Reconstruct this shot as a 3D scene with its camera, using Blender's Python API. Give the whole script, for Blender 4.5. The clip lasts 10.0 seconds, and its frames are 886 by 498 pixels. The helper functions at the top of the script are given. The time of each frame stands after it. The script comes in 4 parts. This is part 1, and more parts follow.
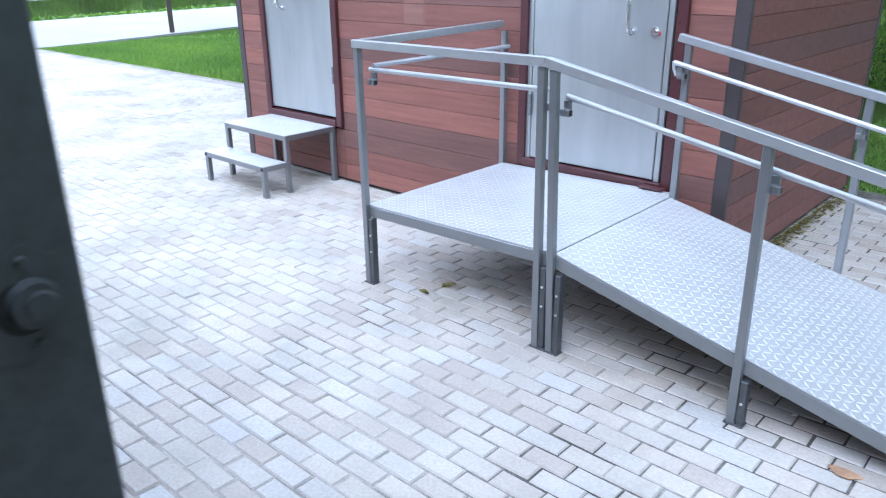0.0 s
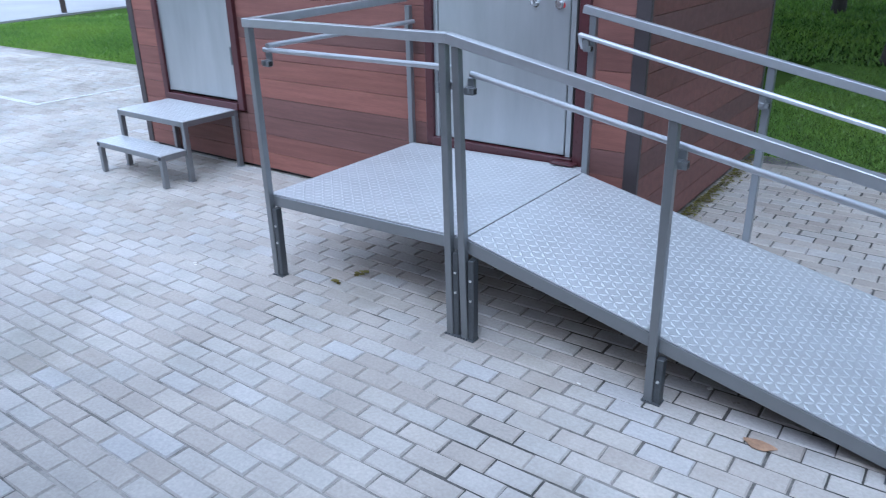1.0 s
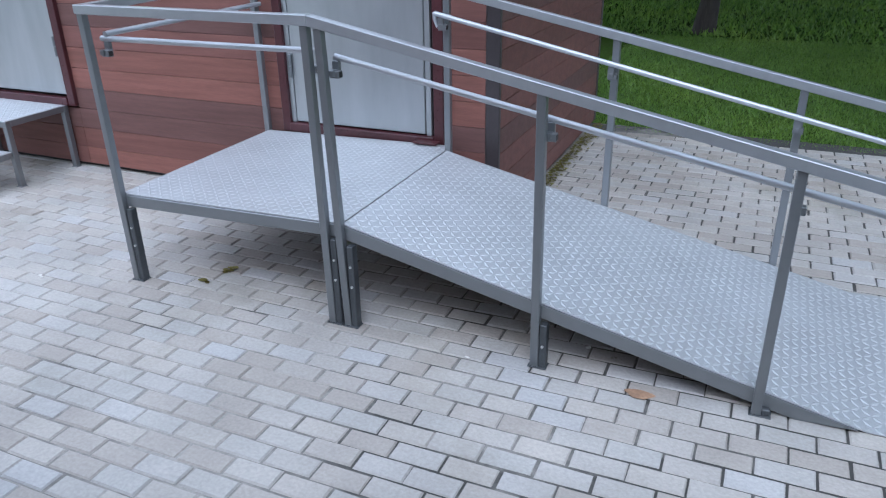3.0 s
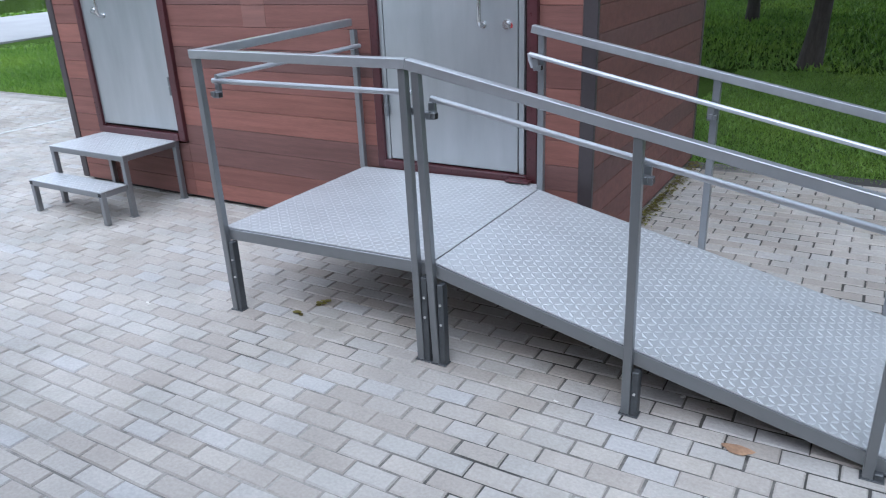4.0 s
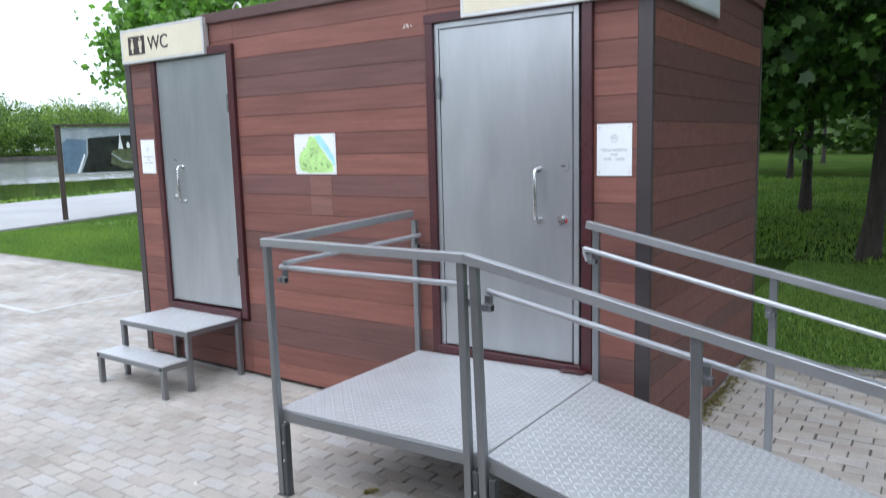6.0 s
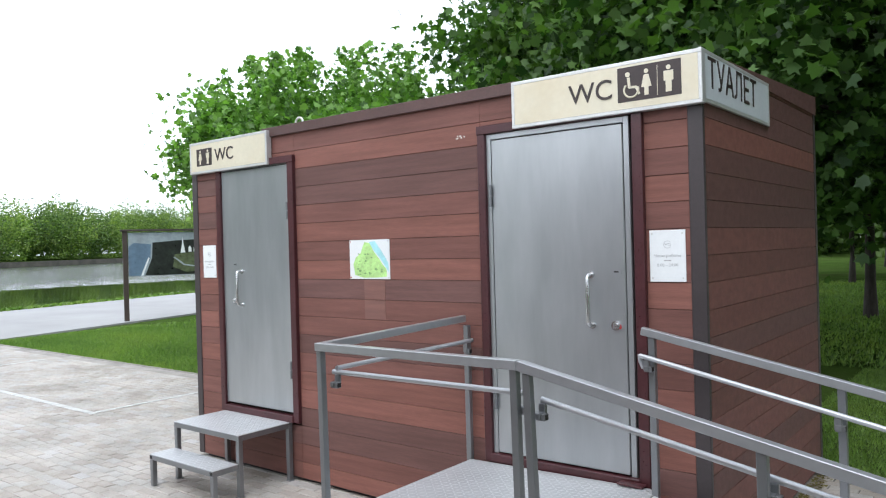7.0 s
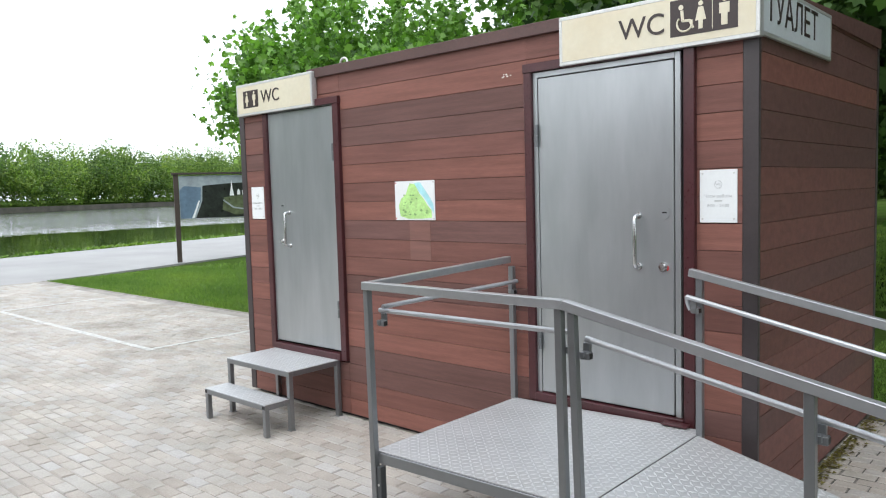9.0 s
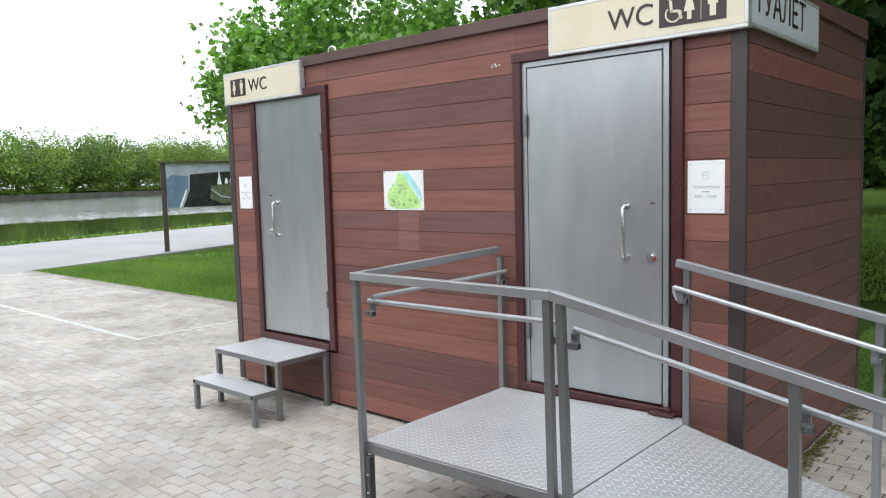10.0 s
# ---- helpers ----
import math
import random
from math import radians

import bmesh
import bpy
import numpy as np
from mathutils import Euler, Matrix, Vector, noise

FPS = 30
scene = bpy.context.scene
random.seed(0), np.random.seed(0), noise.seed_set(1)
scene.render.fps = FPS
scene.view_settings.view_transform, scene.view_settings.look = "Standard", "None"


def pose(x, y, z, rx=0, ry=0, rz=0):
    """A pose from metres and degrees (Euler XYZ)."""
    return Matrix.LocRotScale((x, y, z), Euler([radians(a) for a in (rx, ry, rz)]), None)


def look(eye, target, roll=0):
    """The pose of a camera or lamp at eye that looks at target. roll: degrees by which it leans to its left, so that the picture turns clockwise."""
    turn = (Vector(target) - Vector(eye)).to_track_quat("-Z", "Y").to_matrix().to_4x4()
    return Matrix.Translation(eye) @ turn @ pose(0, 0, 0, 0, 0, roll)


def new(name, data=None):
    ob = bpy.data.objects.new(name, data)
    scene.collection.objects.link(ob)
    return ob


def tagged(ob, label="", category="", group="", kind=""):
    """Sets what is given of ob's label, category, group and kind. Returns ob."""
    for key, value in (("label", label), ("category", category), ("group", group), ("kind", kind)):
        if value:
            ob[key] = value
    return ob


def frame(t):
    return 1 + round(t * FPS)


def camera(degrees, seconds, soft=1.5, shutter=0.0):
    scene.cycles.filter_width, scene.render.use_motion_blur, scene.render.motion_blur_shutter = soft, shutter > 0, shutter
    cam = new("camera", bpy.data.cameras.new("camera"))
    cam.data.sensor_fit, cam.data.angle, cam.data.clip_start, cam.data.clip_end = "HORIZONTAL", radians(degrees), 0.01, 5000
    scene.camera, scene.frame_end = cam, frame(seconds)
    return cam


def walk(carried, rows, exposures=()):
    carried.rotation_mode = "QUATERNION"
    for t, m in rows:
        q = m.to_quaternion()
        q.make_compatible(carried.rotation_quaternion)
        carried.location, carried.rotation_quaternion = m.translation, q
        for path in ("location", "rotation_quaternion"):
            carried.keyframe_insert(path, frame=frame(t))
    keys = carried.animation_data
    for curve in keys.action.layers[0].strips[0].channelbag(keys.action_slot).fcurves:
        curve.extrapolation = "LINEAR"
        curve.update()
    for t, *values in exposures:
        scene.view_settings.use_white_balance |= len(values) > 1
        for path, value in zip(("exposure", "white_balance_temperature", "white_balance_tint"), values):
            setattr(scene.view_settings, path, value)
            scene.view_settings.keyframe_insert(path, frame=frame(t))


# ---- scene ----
cam = camera(61.6, 10.0, soft=1.1, shutter=0.2)
PATH = [
    (0, (1.468, -4.074, 1.774), (0.21, -2.696, 1.055), -0.45),
    (0.5, (1.46, -3.936, 1.786), (0.281, -2.504, 1.038), 0.2),
    (1, (1.426, -3.903, 1.767), (0.337, -2.418, 0.985), -1.0),
    (1.5, (1.372, -3.87, 1.749), (0.518, -2.282, 0.883), -0.3),
    (2, (1.331, -3.905, 1.742), (0.669, -2.251, 0.833), 0.3),
    (2.2, (1.330, -3.919, 1.744), (0.708, -2.26, 0.827), 0.4),
    (3.3, (1.304, -3.955, 1.785), (0.511, -2.307, 0.988), -1.5),
    (3.5, (1.3, -3.955, 1.795), (0.465, -2.318, 1.007), -1.8),
    (4, (1.296, -3.946, 1.799), (0.34, -2.356, 1.052), -2.3),
    (4.5, (1.306, -3.95, 1.809), (0.27, -2.366, 1.161), -2.5),
    (5, (1.303, -3.964, 1.828), (0.203, -2.36, 1.361), -2.0),
    (5.5, (1.298, -3.976, 1.833), (0.184, -2.367, 1.419), -1.7),
    (6, (1.299, -3.971, 1.867), (0.172, -2.344, 1.58), -1.5),
    (6.2, (1.3, -3.976, 1.891), (0.157, -2.34, 1.755), -1.2),
    (7.3, (1.31, -4.003, 1.881), (0.04, -2.458, 1.873), -1.4),
    (7.5, (1.312, -4.008, 1.878), (0.026, -2.477, 1.837), -1.5),
    (8, (1.309, -4.006, 1.871), (-0.013, -2.509, 1.761), -1.7),
    (8.5, (1.301, -3.996, 1.872), (-0.037, -2.519, 1.706), -1.7),
    (9, (1.307, -3.997, 1.867), (-0.027, -2.516, 1.71), -1.6),
    (9.5, (1.307, -3.995, 1.867), (-0.015, -2.504, 1.696), -1.6),
    (10, (1.307, -3.995, 1.874), (-0.004, -2.496, 1.687), -1.5),
]
LIGHT = [(0, 0.98, 5000, 10), (0.3, 0.75, 4930, 10), (0.6, 0.5, 4850, 10), (1, 0.38, 4800, 10), (2, 0.28, 4880, 10), (3.5, 0.33, 5200, 10), (4.5, 0.39, 5330, 10), (5.5, 0.41, 5480, 10), (7.3, 0.33, 5950, 9), (10, 0.33, 6080, 8)]
walk(cam, [(t, look(eye, target, roll)) for t, eye, target, roll in PATH], LIGHT)
# ---- world, sun ----
world = bpy.data.worlds.new("overcast_sky")
scene.world = world
world.use_nodes = True
wn, wl = world.node_tree.nodes, world.node_tree.links
bg = wn["Background"]
sky = wn.new("ShaderNodeTexSky")
sky.sky_type = "NISHITA"
sky.sun_disc = False
sky.sun_elevation = radians(48)
sky.sun_rotation = radians(200)
sky.dust_density = 6.0
dim = wn.new("ShaderNodeVectorMath")
dim.operation = "SCALE"
dim.inputs["Scale"].default_value = 0.1
wl.new(sky.outputs["Color"], dim.inputs[0])
veil = wn.new("ShaderNodeMixRGB")
veil.inputs["Fac"].default_value = 0.82
veil.inputs["Color2"].default_value = (1.0, 1.02, 1.04, 1)
wl.new(dim.outputs["Vector"], veil.inputs["Color1"])
wl.new(veil.outputs["Color"], bg.inputs["Color"])
bg.inputs["Strength"].default_value = 1.7

sun_data = bpy.data.lights.new("sun", "SUN")
sun_data.energy, sun_data.angle, sun_data.color = 0.8, radians(20), (1.0, 0.96, 0.9)
sun = new("sun", sun_data)
sun.matrix_world = look((10, -25, 40), (0, 0, 0))


# ---- materials ----
def nodes_of(name):
    m = bpy.data.materials.new(name)
    m.use_nodes = True
    n, l = m.node_tree.nodes, m.node_tree.links
    return m, n, l, n["Principled BSDF"]


def noise_node(n, l, scale, stretch=(1, 1, 1), detail=4, coords="Object", rough=0.55, spot=False):
    tc = n.new("ShaderNodeTexCoord")
    mp = n.new("ShaderNodeMapping")
    mp.inputs["Scale"].default_value = stretch
    src = tc.outputs[coords]
    if spot:
        add = n.new("ShaderNodeVectorMath")
        l.new(src, add.inputs[0])
        l.new(n.new("ShaderNodeObjectInfo").outputs["Location"], add.inputs[1])
        src = add.outputs["Vector"]
    l.new(src, mp.inputs["Vector"])
    t = n.new("ShaderNodeTexNoise")
    t.inputs["Scale"].default_value = scale
    t.inputs["Detail"].default_value = detail
    t.inputs["Roughness"].default_value = rough
    l.new(mp.outputs["Vector"], t.inputs["Vector"])
    return t.outputs["Fac"]


def ramp_node(n, l, fac, stops):
    r = n.new("ShaderNodeValToRGB")
    while len(r.color_ramp.elements) < len(stops):
        r.color_ramp.elements.new(0.5)
    for e, (p, c) in zip(r.color_ramp.elements, stops):
        e.position, e.color = p, (*c, 1)
    l.new(fac, r.inputs["Fac"])
    return r.outputs["Color"]


def mix_node(n, l, a, b, fac, blend="MIX"):
    m = n.new("ShaderNodeMixRGB")
    m.blend_type = blend
    for key, v in (("Color1", a), ("Color2", b), ("Fac", fac)):
        if isinstance(v, (int, float)):
            m.inputs[key].default_value = v
        elif isinstance(v, tuple):
            m.inputs[key].default_value = (*v, 1)
        else:
            l.new(v, m.inputs[key])
    return m.outputs["Color"]


def bump_node(n, l, bsdf, height, strength, distance):
    b = n.new("ShaderNodeBump")
    b.inputs["Strength"].default_value = strength
    b.inputs["Distance"].default_value = distance
    l.new(height, b.inputs["Height"])
    l.new(b.outputs["Normal"], bsdf.inputs["Normal"])


def shade(c, k):
    return tuple(v * k for v in c)


def surface(name, color, rough=0.5, metal=0.0, coarse=2.0, fine=60.0, vary=0.25, bump=0.15, stretch=(1, 1, 1), spread=0.0, dirt=None, rand="object", spot=False, gloss=0.5, sweep=False, hues=False):
    """A painted, cast or rolled surface: two scales of variation, relief and a difference from piece to piece."""
    m, n, l, b = nodes_of(name)
    big = noise_node(n, l, coarse, stretch, 5, spot=spot)
    small = noise_node(n, l, fine, stretch, 3, spot=spot)
    col = ramp_node(n, l, big, [(0.3, shade(color, 1 - vary)), (0.7, shade(color, 1 + vary))])
    grain = ramp_node(n, l, small, [(0.3, (1 - vary, 1 - vary, 1 - vary)), (0.7, (1 + vary * 0.6, 1 + vary * 0.6, 1 + vary * 0.6))])
    col = mix_node(n, l, col, grain, 0.8, "MULTIPLY")
    if dirt:
        patch = noise_node(n, l, coarse * 0.45, (1, 1, 1), 8, rough=0.7, spot=spot)
        if sweep:
            pos = n.new("ShaderNodeTexCoord")
            axis = n.new("ShaderNodeSeparateXYZ")
            l.new(pos.outputs["Object"], axis.inputs[0])
            lean = n.new("ShaderNodeMath")
            lean.operation = "MULTIPLY_ADD"
            lean.use_clamp = True
            lean.inputs[1].default_value = 0.06
            l.new(axis.outputs["X"], lean.inputs[0])
            l.new(patch, lean.inputs[2])
            mask = ramp_node(n, l, lean.outputs[0], [(0.4, (0, 0, 0)), (0.56, (1, 1, 1))])
        else:
            mask = ramp_node(n, l, patch, [(0.5, (0, 0, 0)), (0.72, (0.75, 0.75, 0.75))])
        col = mix_node(n, l, col, dirt, mask)
    if spread:
        if rand == "object":
            src = n.new("ShaderNodeObjectInfo").outputs["Random"]
        else:
            src = n.new("ShaderNodeNewGeometry").outputs["Random Per Island"]
        stops = [(0, (1 - spread,) * 3), (0.5, (1, 1, 1)), (1, (1 + spread, 1 + spread, 1 + spread * 1.2))]
        if hues:
            stops = [(0, (0.88, 0.83, 0.79)), (0.3, (1.0, 0.96, 0.93)), (0.55, (1.0, 1.0, 1.0)), (0.8, (1.05, 1.01, 0.97)), (1, (1.06, 1.08, 1.13))]
        tone = ramp_node(n, l, src, stops)
        col = mix_node(n, l, col, tone, 1.0, "MULTIPLY")
    l.new(col, b.inputs["Base Color"])
    wear = 0.12 * (1 - 0.85 * metal) * min(1, vary * 6)
    b.inputs["Roughness"].default_value = rough
    if vary > 0.05:
        rr = ramp_node(n, l, small, [(0.2, (max(rough - wear, 0.03),) * 3), (0.8, (min(rough + wear, 1),) * 3)])
        l.new(rr, b.inputs["Roughness"])
    b.inputs["Metallic"].default_value = metal
    b.inputs["Specular IOR Level"].default_value = gloss
    if bump:
        bump_node(n, l, b, small, bump, 0.004)
    return m


def leaf_material(name, dark, light):
    m, n, l, b = nodes_of(name)
    rnd = n.new("ShaderNodeNewGeometry").outputs["Random Per Island"]
    col = ramp_node(n, l, rnd, [(0, dark), (0.6, light), (1, shade(light, 1.35))])
    drift = noise_node(n, l, 0.35, (1, 1, 1), 5)
    col = mix_node(n, l, col, ramp_node(n, l, drift, [(0.35, (0.72, 0.78, 0.7)), (0.5, (1, 1, 1)), (0.65, (1.25, 1.12, 1.0))]), 1.0, "MULTIPLY")
    l.new(col, b.inputs["Base Color"])
    b.inputs["Roughness"].default_value = 0.5
    tr = n.new("ShaderNodeBsdfTranslucent")
    l.new(mix_node(n, l, col, (1.0, 1.25, 0.45), 1.0, "MULTIPLY"), tr.inputs["Color"])
    mx = n.new("ShaderNodeMixShader")
    mx.inputs["Fac"].default_value = 0.4
    l.new(b.outputs[0], mx.inputs[1])
    l.new(tr.outputs[0], mx.inputs[2])
    l.new(mx.outputs[0], n["Material Output"].inputs["Surface"])
    return m


M = {}
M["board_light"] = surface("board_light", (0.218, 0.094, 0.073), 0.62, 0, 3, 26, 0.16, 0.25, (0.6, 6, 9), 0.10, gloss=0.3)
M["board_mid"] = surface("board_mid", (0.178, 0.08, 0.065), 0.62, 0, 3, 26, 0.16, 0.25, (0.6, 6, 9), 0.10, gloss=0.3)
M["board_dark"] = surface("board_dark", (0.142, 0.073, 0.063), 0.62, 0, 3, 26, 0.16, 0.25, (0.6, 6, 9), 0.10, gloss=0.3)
M["wall_core"] = surface("wall_core", (0.03, 0.02, 0.018), 0.8)
M["maroon"] = surface("maroon_paint", (0.062, 0.018, 0.021), 0.35, 0, 4, 80, 0.2, 0.1)
M["fascia"] = surface("fascia_brown", (0.085, 0.042, 0.036), 0.45, 0, 2, 50, 0.2, 0.1)
M["corner"] = surface("corner_grey_brown", (0.046, 0.037, 0.038), 0.45, 0, 3, 70, 0.15, 0.1)
M["steel_paint"] = surface("grey_painted_steel", (0.235, 0.243, 0.252), 0.3, 0.6, 3, 25, 0.035, 0.0, (1, 1, 1), 0.06)
# Same grey paint as the posts; the rails' sky reflection is lightened into it.
M["rail"] = surface("grey_painted_rail_lit", (0.37, 0.38, 0.39), 0.3, 0.5, 3, 25, 0.06, 0.0)
M["steel_dark"] = surface("dark_grey_steel", (0.075, 0.08, 0.085), 0.45, 0.2, 5, 120, 0.2, 0.1)
M["tube"] = surface("bright_steel_tube", (0.46, 0.47, 0.49), 0.36, 0.5, 6, 8, 0.04, 0.0)
M["tread"] = surface("silver_tread_plate", (0.475, 0.48, 0.49), 0.46, 0.35, 2.2, 90, 0.1, 0.08, dirt=(0.36, 0.35, 0.34))
# Paler than the plate: the lens tops' reflected light is put into the colour.
M["tread_lens"] = surface("lit_top_tread_lens", (0.55, 0.555, 0.56), 0.38, 0.38, 8, 90, 0.1, 0.05)
M["door_paint"] = surface("silver_door_paint", (0.43, 0.447, 0.457), 0.33, 0.7, 1.3, 5, 0.09, 0.0, (2.2, 2.2, 0.45))
M["chrome"] = surface("brushed_chrome", (0.62, 0.62, 0.62), 0.22, 0.9, 8, 200, 0.08, 0.02)
M["black"] = surface("black_plastic", (0.012, 0.012, 0.013), 0.5)
M["cream"] = surface("aged_cream_acrylic", (0.66, 0.61, 0.47), 0.3, 0, 1.6, 30, 0.05, 0.0, dirt=(0.6, 0.5, 0.32))
M["white_acrylic"] = surface("white_acrylic", (0.66, 0.7, 0.72), 0.3, 0, 2, 40, 0.05, 0.02)
M["alu"] = surface("pale_aluminium", (0.6, 0.6, 0.58), 0.35, 0.4, 4, 100, 0.1, 0.05)
M["sign_ink"] = surface("sign_dark_brown", (0.035, 0.022, 0.02), 0.4)
M["paper"] = surface("white_plate", (0.78, 0.8, 0.8), 0.35, 0, 4, 60, 0.03, 0.01)
M["ink"] = surface("grey_ink", (0.46, 0.47, 0.47), 0.5)
M["map_green"] = surface("map_green", (0.48, 0.74, 0.27), 0.4, 0, 9, 60, 0.2, 0)
M["map_dark"] = surface("map_dark_green", (0.24, 0.44, 0.15), 0.4, 0, 9, 60, 0.3, 0)
M["map_blue"] = surface("map_blue", (0.4, 0.72, 0.76), 0.4, 0, 9, 60, 0.1, 0)
M["red_dot"] = surface("red_paint", (0.45, 0.03, 0.03), 0.4)
M["paver"] = surface("concrete_paver", (0.41, 0.388, 0.358), 0.88, 0, 1.4, 70, 0.16, 0.6, (1, 1, 1), 0.13, (0.26, 0.232, 0.19), "object", True, hues=True)
M["paver_field"] = surface("concrete_paver_field", (0.41, 0.388, 0.358), 0.88, 0, 1.4, 70, 0.16, 0.6, (1, 1, 1), 0.13, (0.19, 0.18, 0.135), "island", hues=True)
M["joint"] = surface("sand_joint", (0.32, 0.297, 0.266), 0.95, 0, 2.2, 60, 0.25, 0.4, dirt=(0.055, 0.052, 0.047), sweep=True)
M["asphalt"] = surface("pale_asphalt", (0.31, 0.305, 0.3), 0.9, 0, 0.5, 40, 0.1, 0.3)
M["kerb"] = surface("concrete_kerb", (0.25, 0.23, 0.195), 0.9, 0, 3, 60, 0.2, 0.3)
M["line"] = surface("worn_white_paint", (0.52, 0.52, 0.5), 0.7, 0, 9, 60, 0.2, 0.2, dirt=(0.34, 0.32, 0.29))
M["lawn"] = surface("lawn_soil", (0.05, 0.085, 0.018), 0.95, 0, 0.6, 22, 0.3, 0.5, dirt=(0.075, 0.085, 0.035), gloss=0.0)
M["bank"] = surface("dark_bank", (0.07, 0.065, 0.05), 0.95, 0, 0.3, 3, 0.4, 0.3)
M["bark"] = surface("tree_bark", (0.05, 0.04, 0.034), 0.95, 0, 5, 30, 0.4, 0.8, (4, 4, 0.6))
M["blade"] = leaf_material("grass_blade", (0.085, 0.155, 0.026), (0.18, 0.28, 0.055))
M["leaf_young"] = leaf_material("young_maple_leaf", (0.06, 0.14, 0.024), (0.2, 0.35, 0.075))
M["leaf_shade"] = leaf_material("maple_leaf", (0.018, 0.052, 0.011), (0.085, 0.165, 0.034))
M["leaf_far"] = leaf_material("far_leaf", (0.085, 0.145, 0.027), (0.19, 0.275, 0.058))
M["litter"] = leaf_material("dry_litter", (0.1, 0.07, 0.03), (0.2, 0.17, 0.05))
M["chalk"] = surface("bird_lime", (0.7, 0.68, 0.62), 0.8, 0, 40, 200, 0.1, 0.2)
M["post_wood"] = surface("dark_board_post", (0.05, 0.035, 0.026), 0.6, 0, 4, 40, 0.2, 0.2)
M["photo_sky"] = surface("photo_pale_sky", (0.3, 0.34, 0.36), 0.35, 0, 2, 9, 0.2, 0)
M["photo_river"] = surface("photo_river", (0.12, 0.18, 0.25), 0.35, 0, 2, 9, 0.2, 0)
M["photo_wood"] = surface("photo_dark_wood", (0.018, 0.022, 0.018), 0.35, 0, 5, 14, 0.6, 0)
M["photo_field"] = surface("photo_field", (0.1, 0.12, 0.06), 0.35, 0, 5, 14, 0.4, 0)
M["rust"] = surface("rusty_stain", (0.33, 0.2, 0.12), 0.9, 0, 9, 60, 0.3, 0.2)


def water_material():
    m, n, l, b = nodes_of("river_water")
    b.inputs["Base Color"].default_value = (0.02, 0.03, 0.008, 1)
    b.inputs["Roughness"].default_value = 0.06
    b.inputs["IOR"].default_value = 1.33
    w = noise_node(n, l, 1.5, (0.1, 0.75, 1), 3, rough=0.65)
    tc = n.new("ShaderNodeTexCoord")
    sep = n.new("ShaderNodeSeparateXYZ")
    l.new(tc.outputs["Object"], sep.inputs[0])
    far = n.new("ShaderNodeMapRange")
    far.inputs["From Min"].default_value = -58
    far.inputs["From Max"].default_value = -80
    far.inputs["To Min"].default_value = 0.005
    far.inputs["To Max"].default_value = 1.0
    l.new(sep.outputs["X"], far.inputs["Value"])
    blur = n.new("ShaderNodeMapRange")
    for key, v in (("From Min", -58), ("From Max", -84), ("To Min", 0.04), ("To Max", 0.1)):
        blur.inputs[key].default_value = v
    l.new(sep.outputs["X"], blur.inputs["Value"])
    l.new(blur.outputs[0], b.inputs["Roughness"])
    bp = n.new("ShaderNodeBump")
    bp.inputs["Distance"].default_value = 1.6
    l.new(far.outputs[0], bp.inputs["Strength"])
    l.new(w, bp.inputs["Height"])
    l.new(bp.outputs["Normal"], b.inputs["Normal"])
    return m


M["water"] = water_material()


# ---- builders ----
def thing(name, loc=(0, 0, 0), label="", category="", group="", kind="", rz=0):
    ob = new(name)
    ob.empty_display_size = 0.1
    ob.matrix_basis = pose(*loc, 0, 0, rz)
    return tagged(ob, label, category, group, kind)


def mesh_of(name, bm, mat):
    me = bpy.data.meshes.new(name)
    bm.normal_update()
    bm.to_mesh(me)
    bm.free()
    me.materials.append(M[mat])
    return me


def part(name, bm, mat, parent=None, label=""):
    ob = new(name, mesh_of(name, bm, mat))
    ob.parent = parent
    return tagged(ob, label)


def box(a, b, bevel=0.0, bm=None):
    """A block between two corners, its edges rounded by bevel."""
    own = bmesh.new()
    lo = [min(u, v) for u, v in zip(a, b)]
    hi = [max(u, v) for u, v in zip(a, b)]
    bmesh.ops.create_cube(own, size=1)
    for v in own.verts:
        v.co = Vector([(l + h) / 2 + c * (h - l) for l, h, c in zip(lo, hi, v.co)])
    if bevel:
        bmesh.ops.bevel(own, geom=own.edges[:], offset=bevel, segments=1, affect="EDGES")
    return join(bm, own)


def join(bm, own):
    if bm is None:
        return own
    tmp = bpy.data.meshes.new("tmp")
    own.to_mesh(tmp)
    own.free()
    bm.from_mesh(tmp)
    bpy.data.meshes.remove(tmp)
    return bm


def rod(p, q, r, sides=12, bm=None, r2=None):
    """A round bar from p to q."""
    own = bmesh.new()
    p, q = Vector(p), Vector(q)
    d = q - p
    bmesh.ops.create_cone(own, cap_ends=True, segments=sides, radius1=r, radius2=r if r2 is None else r2, depth=d.length)
    bmesh.ops.transform(own, matrix=Matrix.Translation((p + q) / 2) @ d.to_track_quat("Z", "Y").to_matrix().to_4x4(), verts=own.verts[:])
    round_off(own)
    return join(bm, own)


def round_off(own):
    """Smooth sides, sharp ends."""
    for f in own.faces:
        f.smooth = len(f.verts) == 4
        if not f.smooth:
            for e in f.edges:
                e.smooth = False


def beam(p, q, w, h, bevel=0.003, bm=None):
    """A square tube from p to q, w wide and h high, upright faces upright."""
    p, q = Vector(p), Vector(q)
    d = (q - p)
    own = box((-d.length / 2, -w / 2, -h / 2), (d.length / 2, w / 2, h / 2), bevel)
    x = d.normalized()
    y = Vector((0, 0, 1)).cross(x).normalized()
    z = x.cross(y)
    r = Matrix((x, y, z)).transposed().to_4x4()
    bmesh.ops.transform(own, matrix=Matrix.Translation((p + q) / 2) @ r, verts=own.verts[:])
    return join(bm, own)


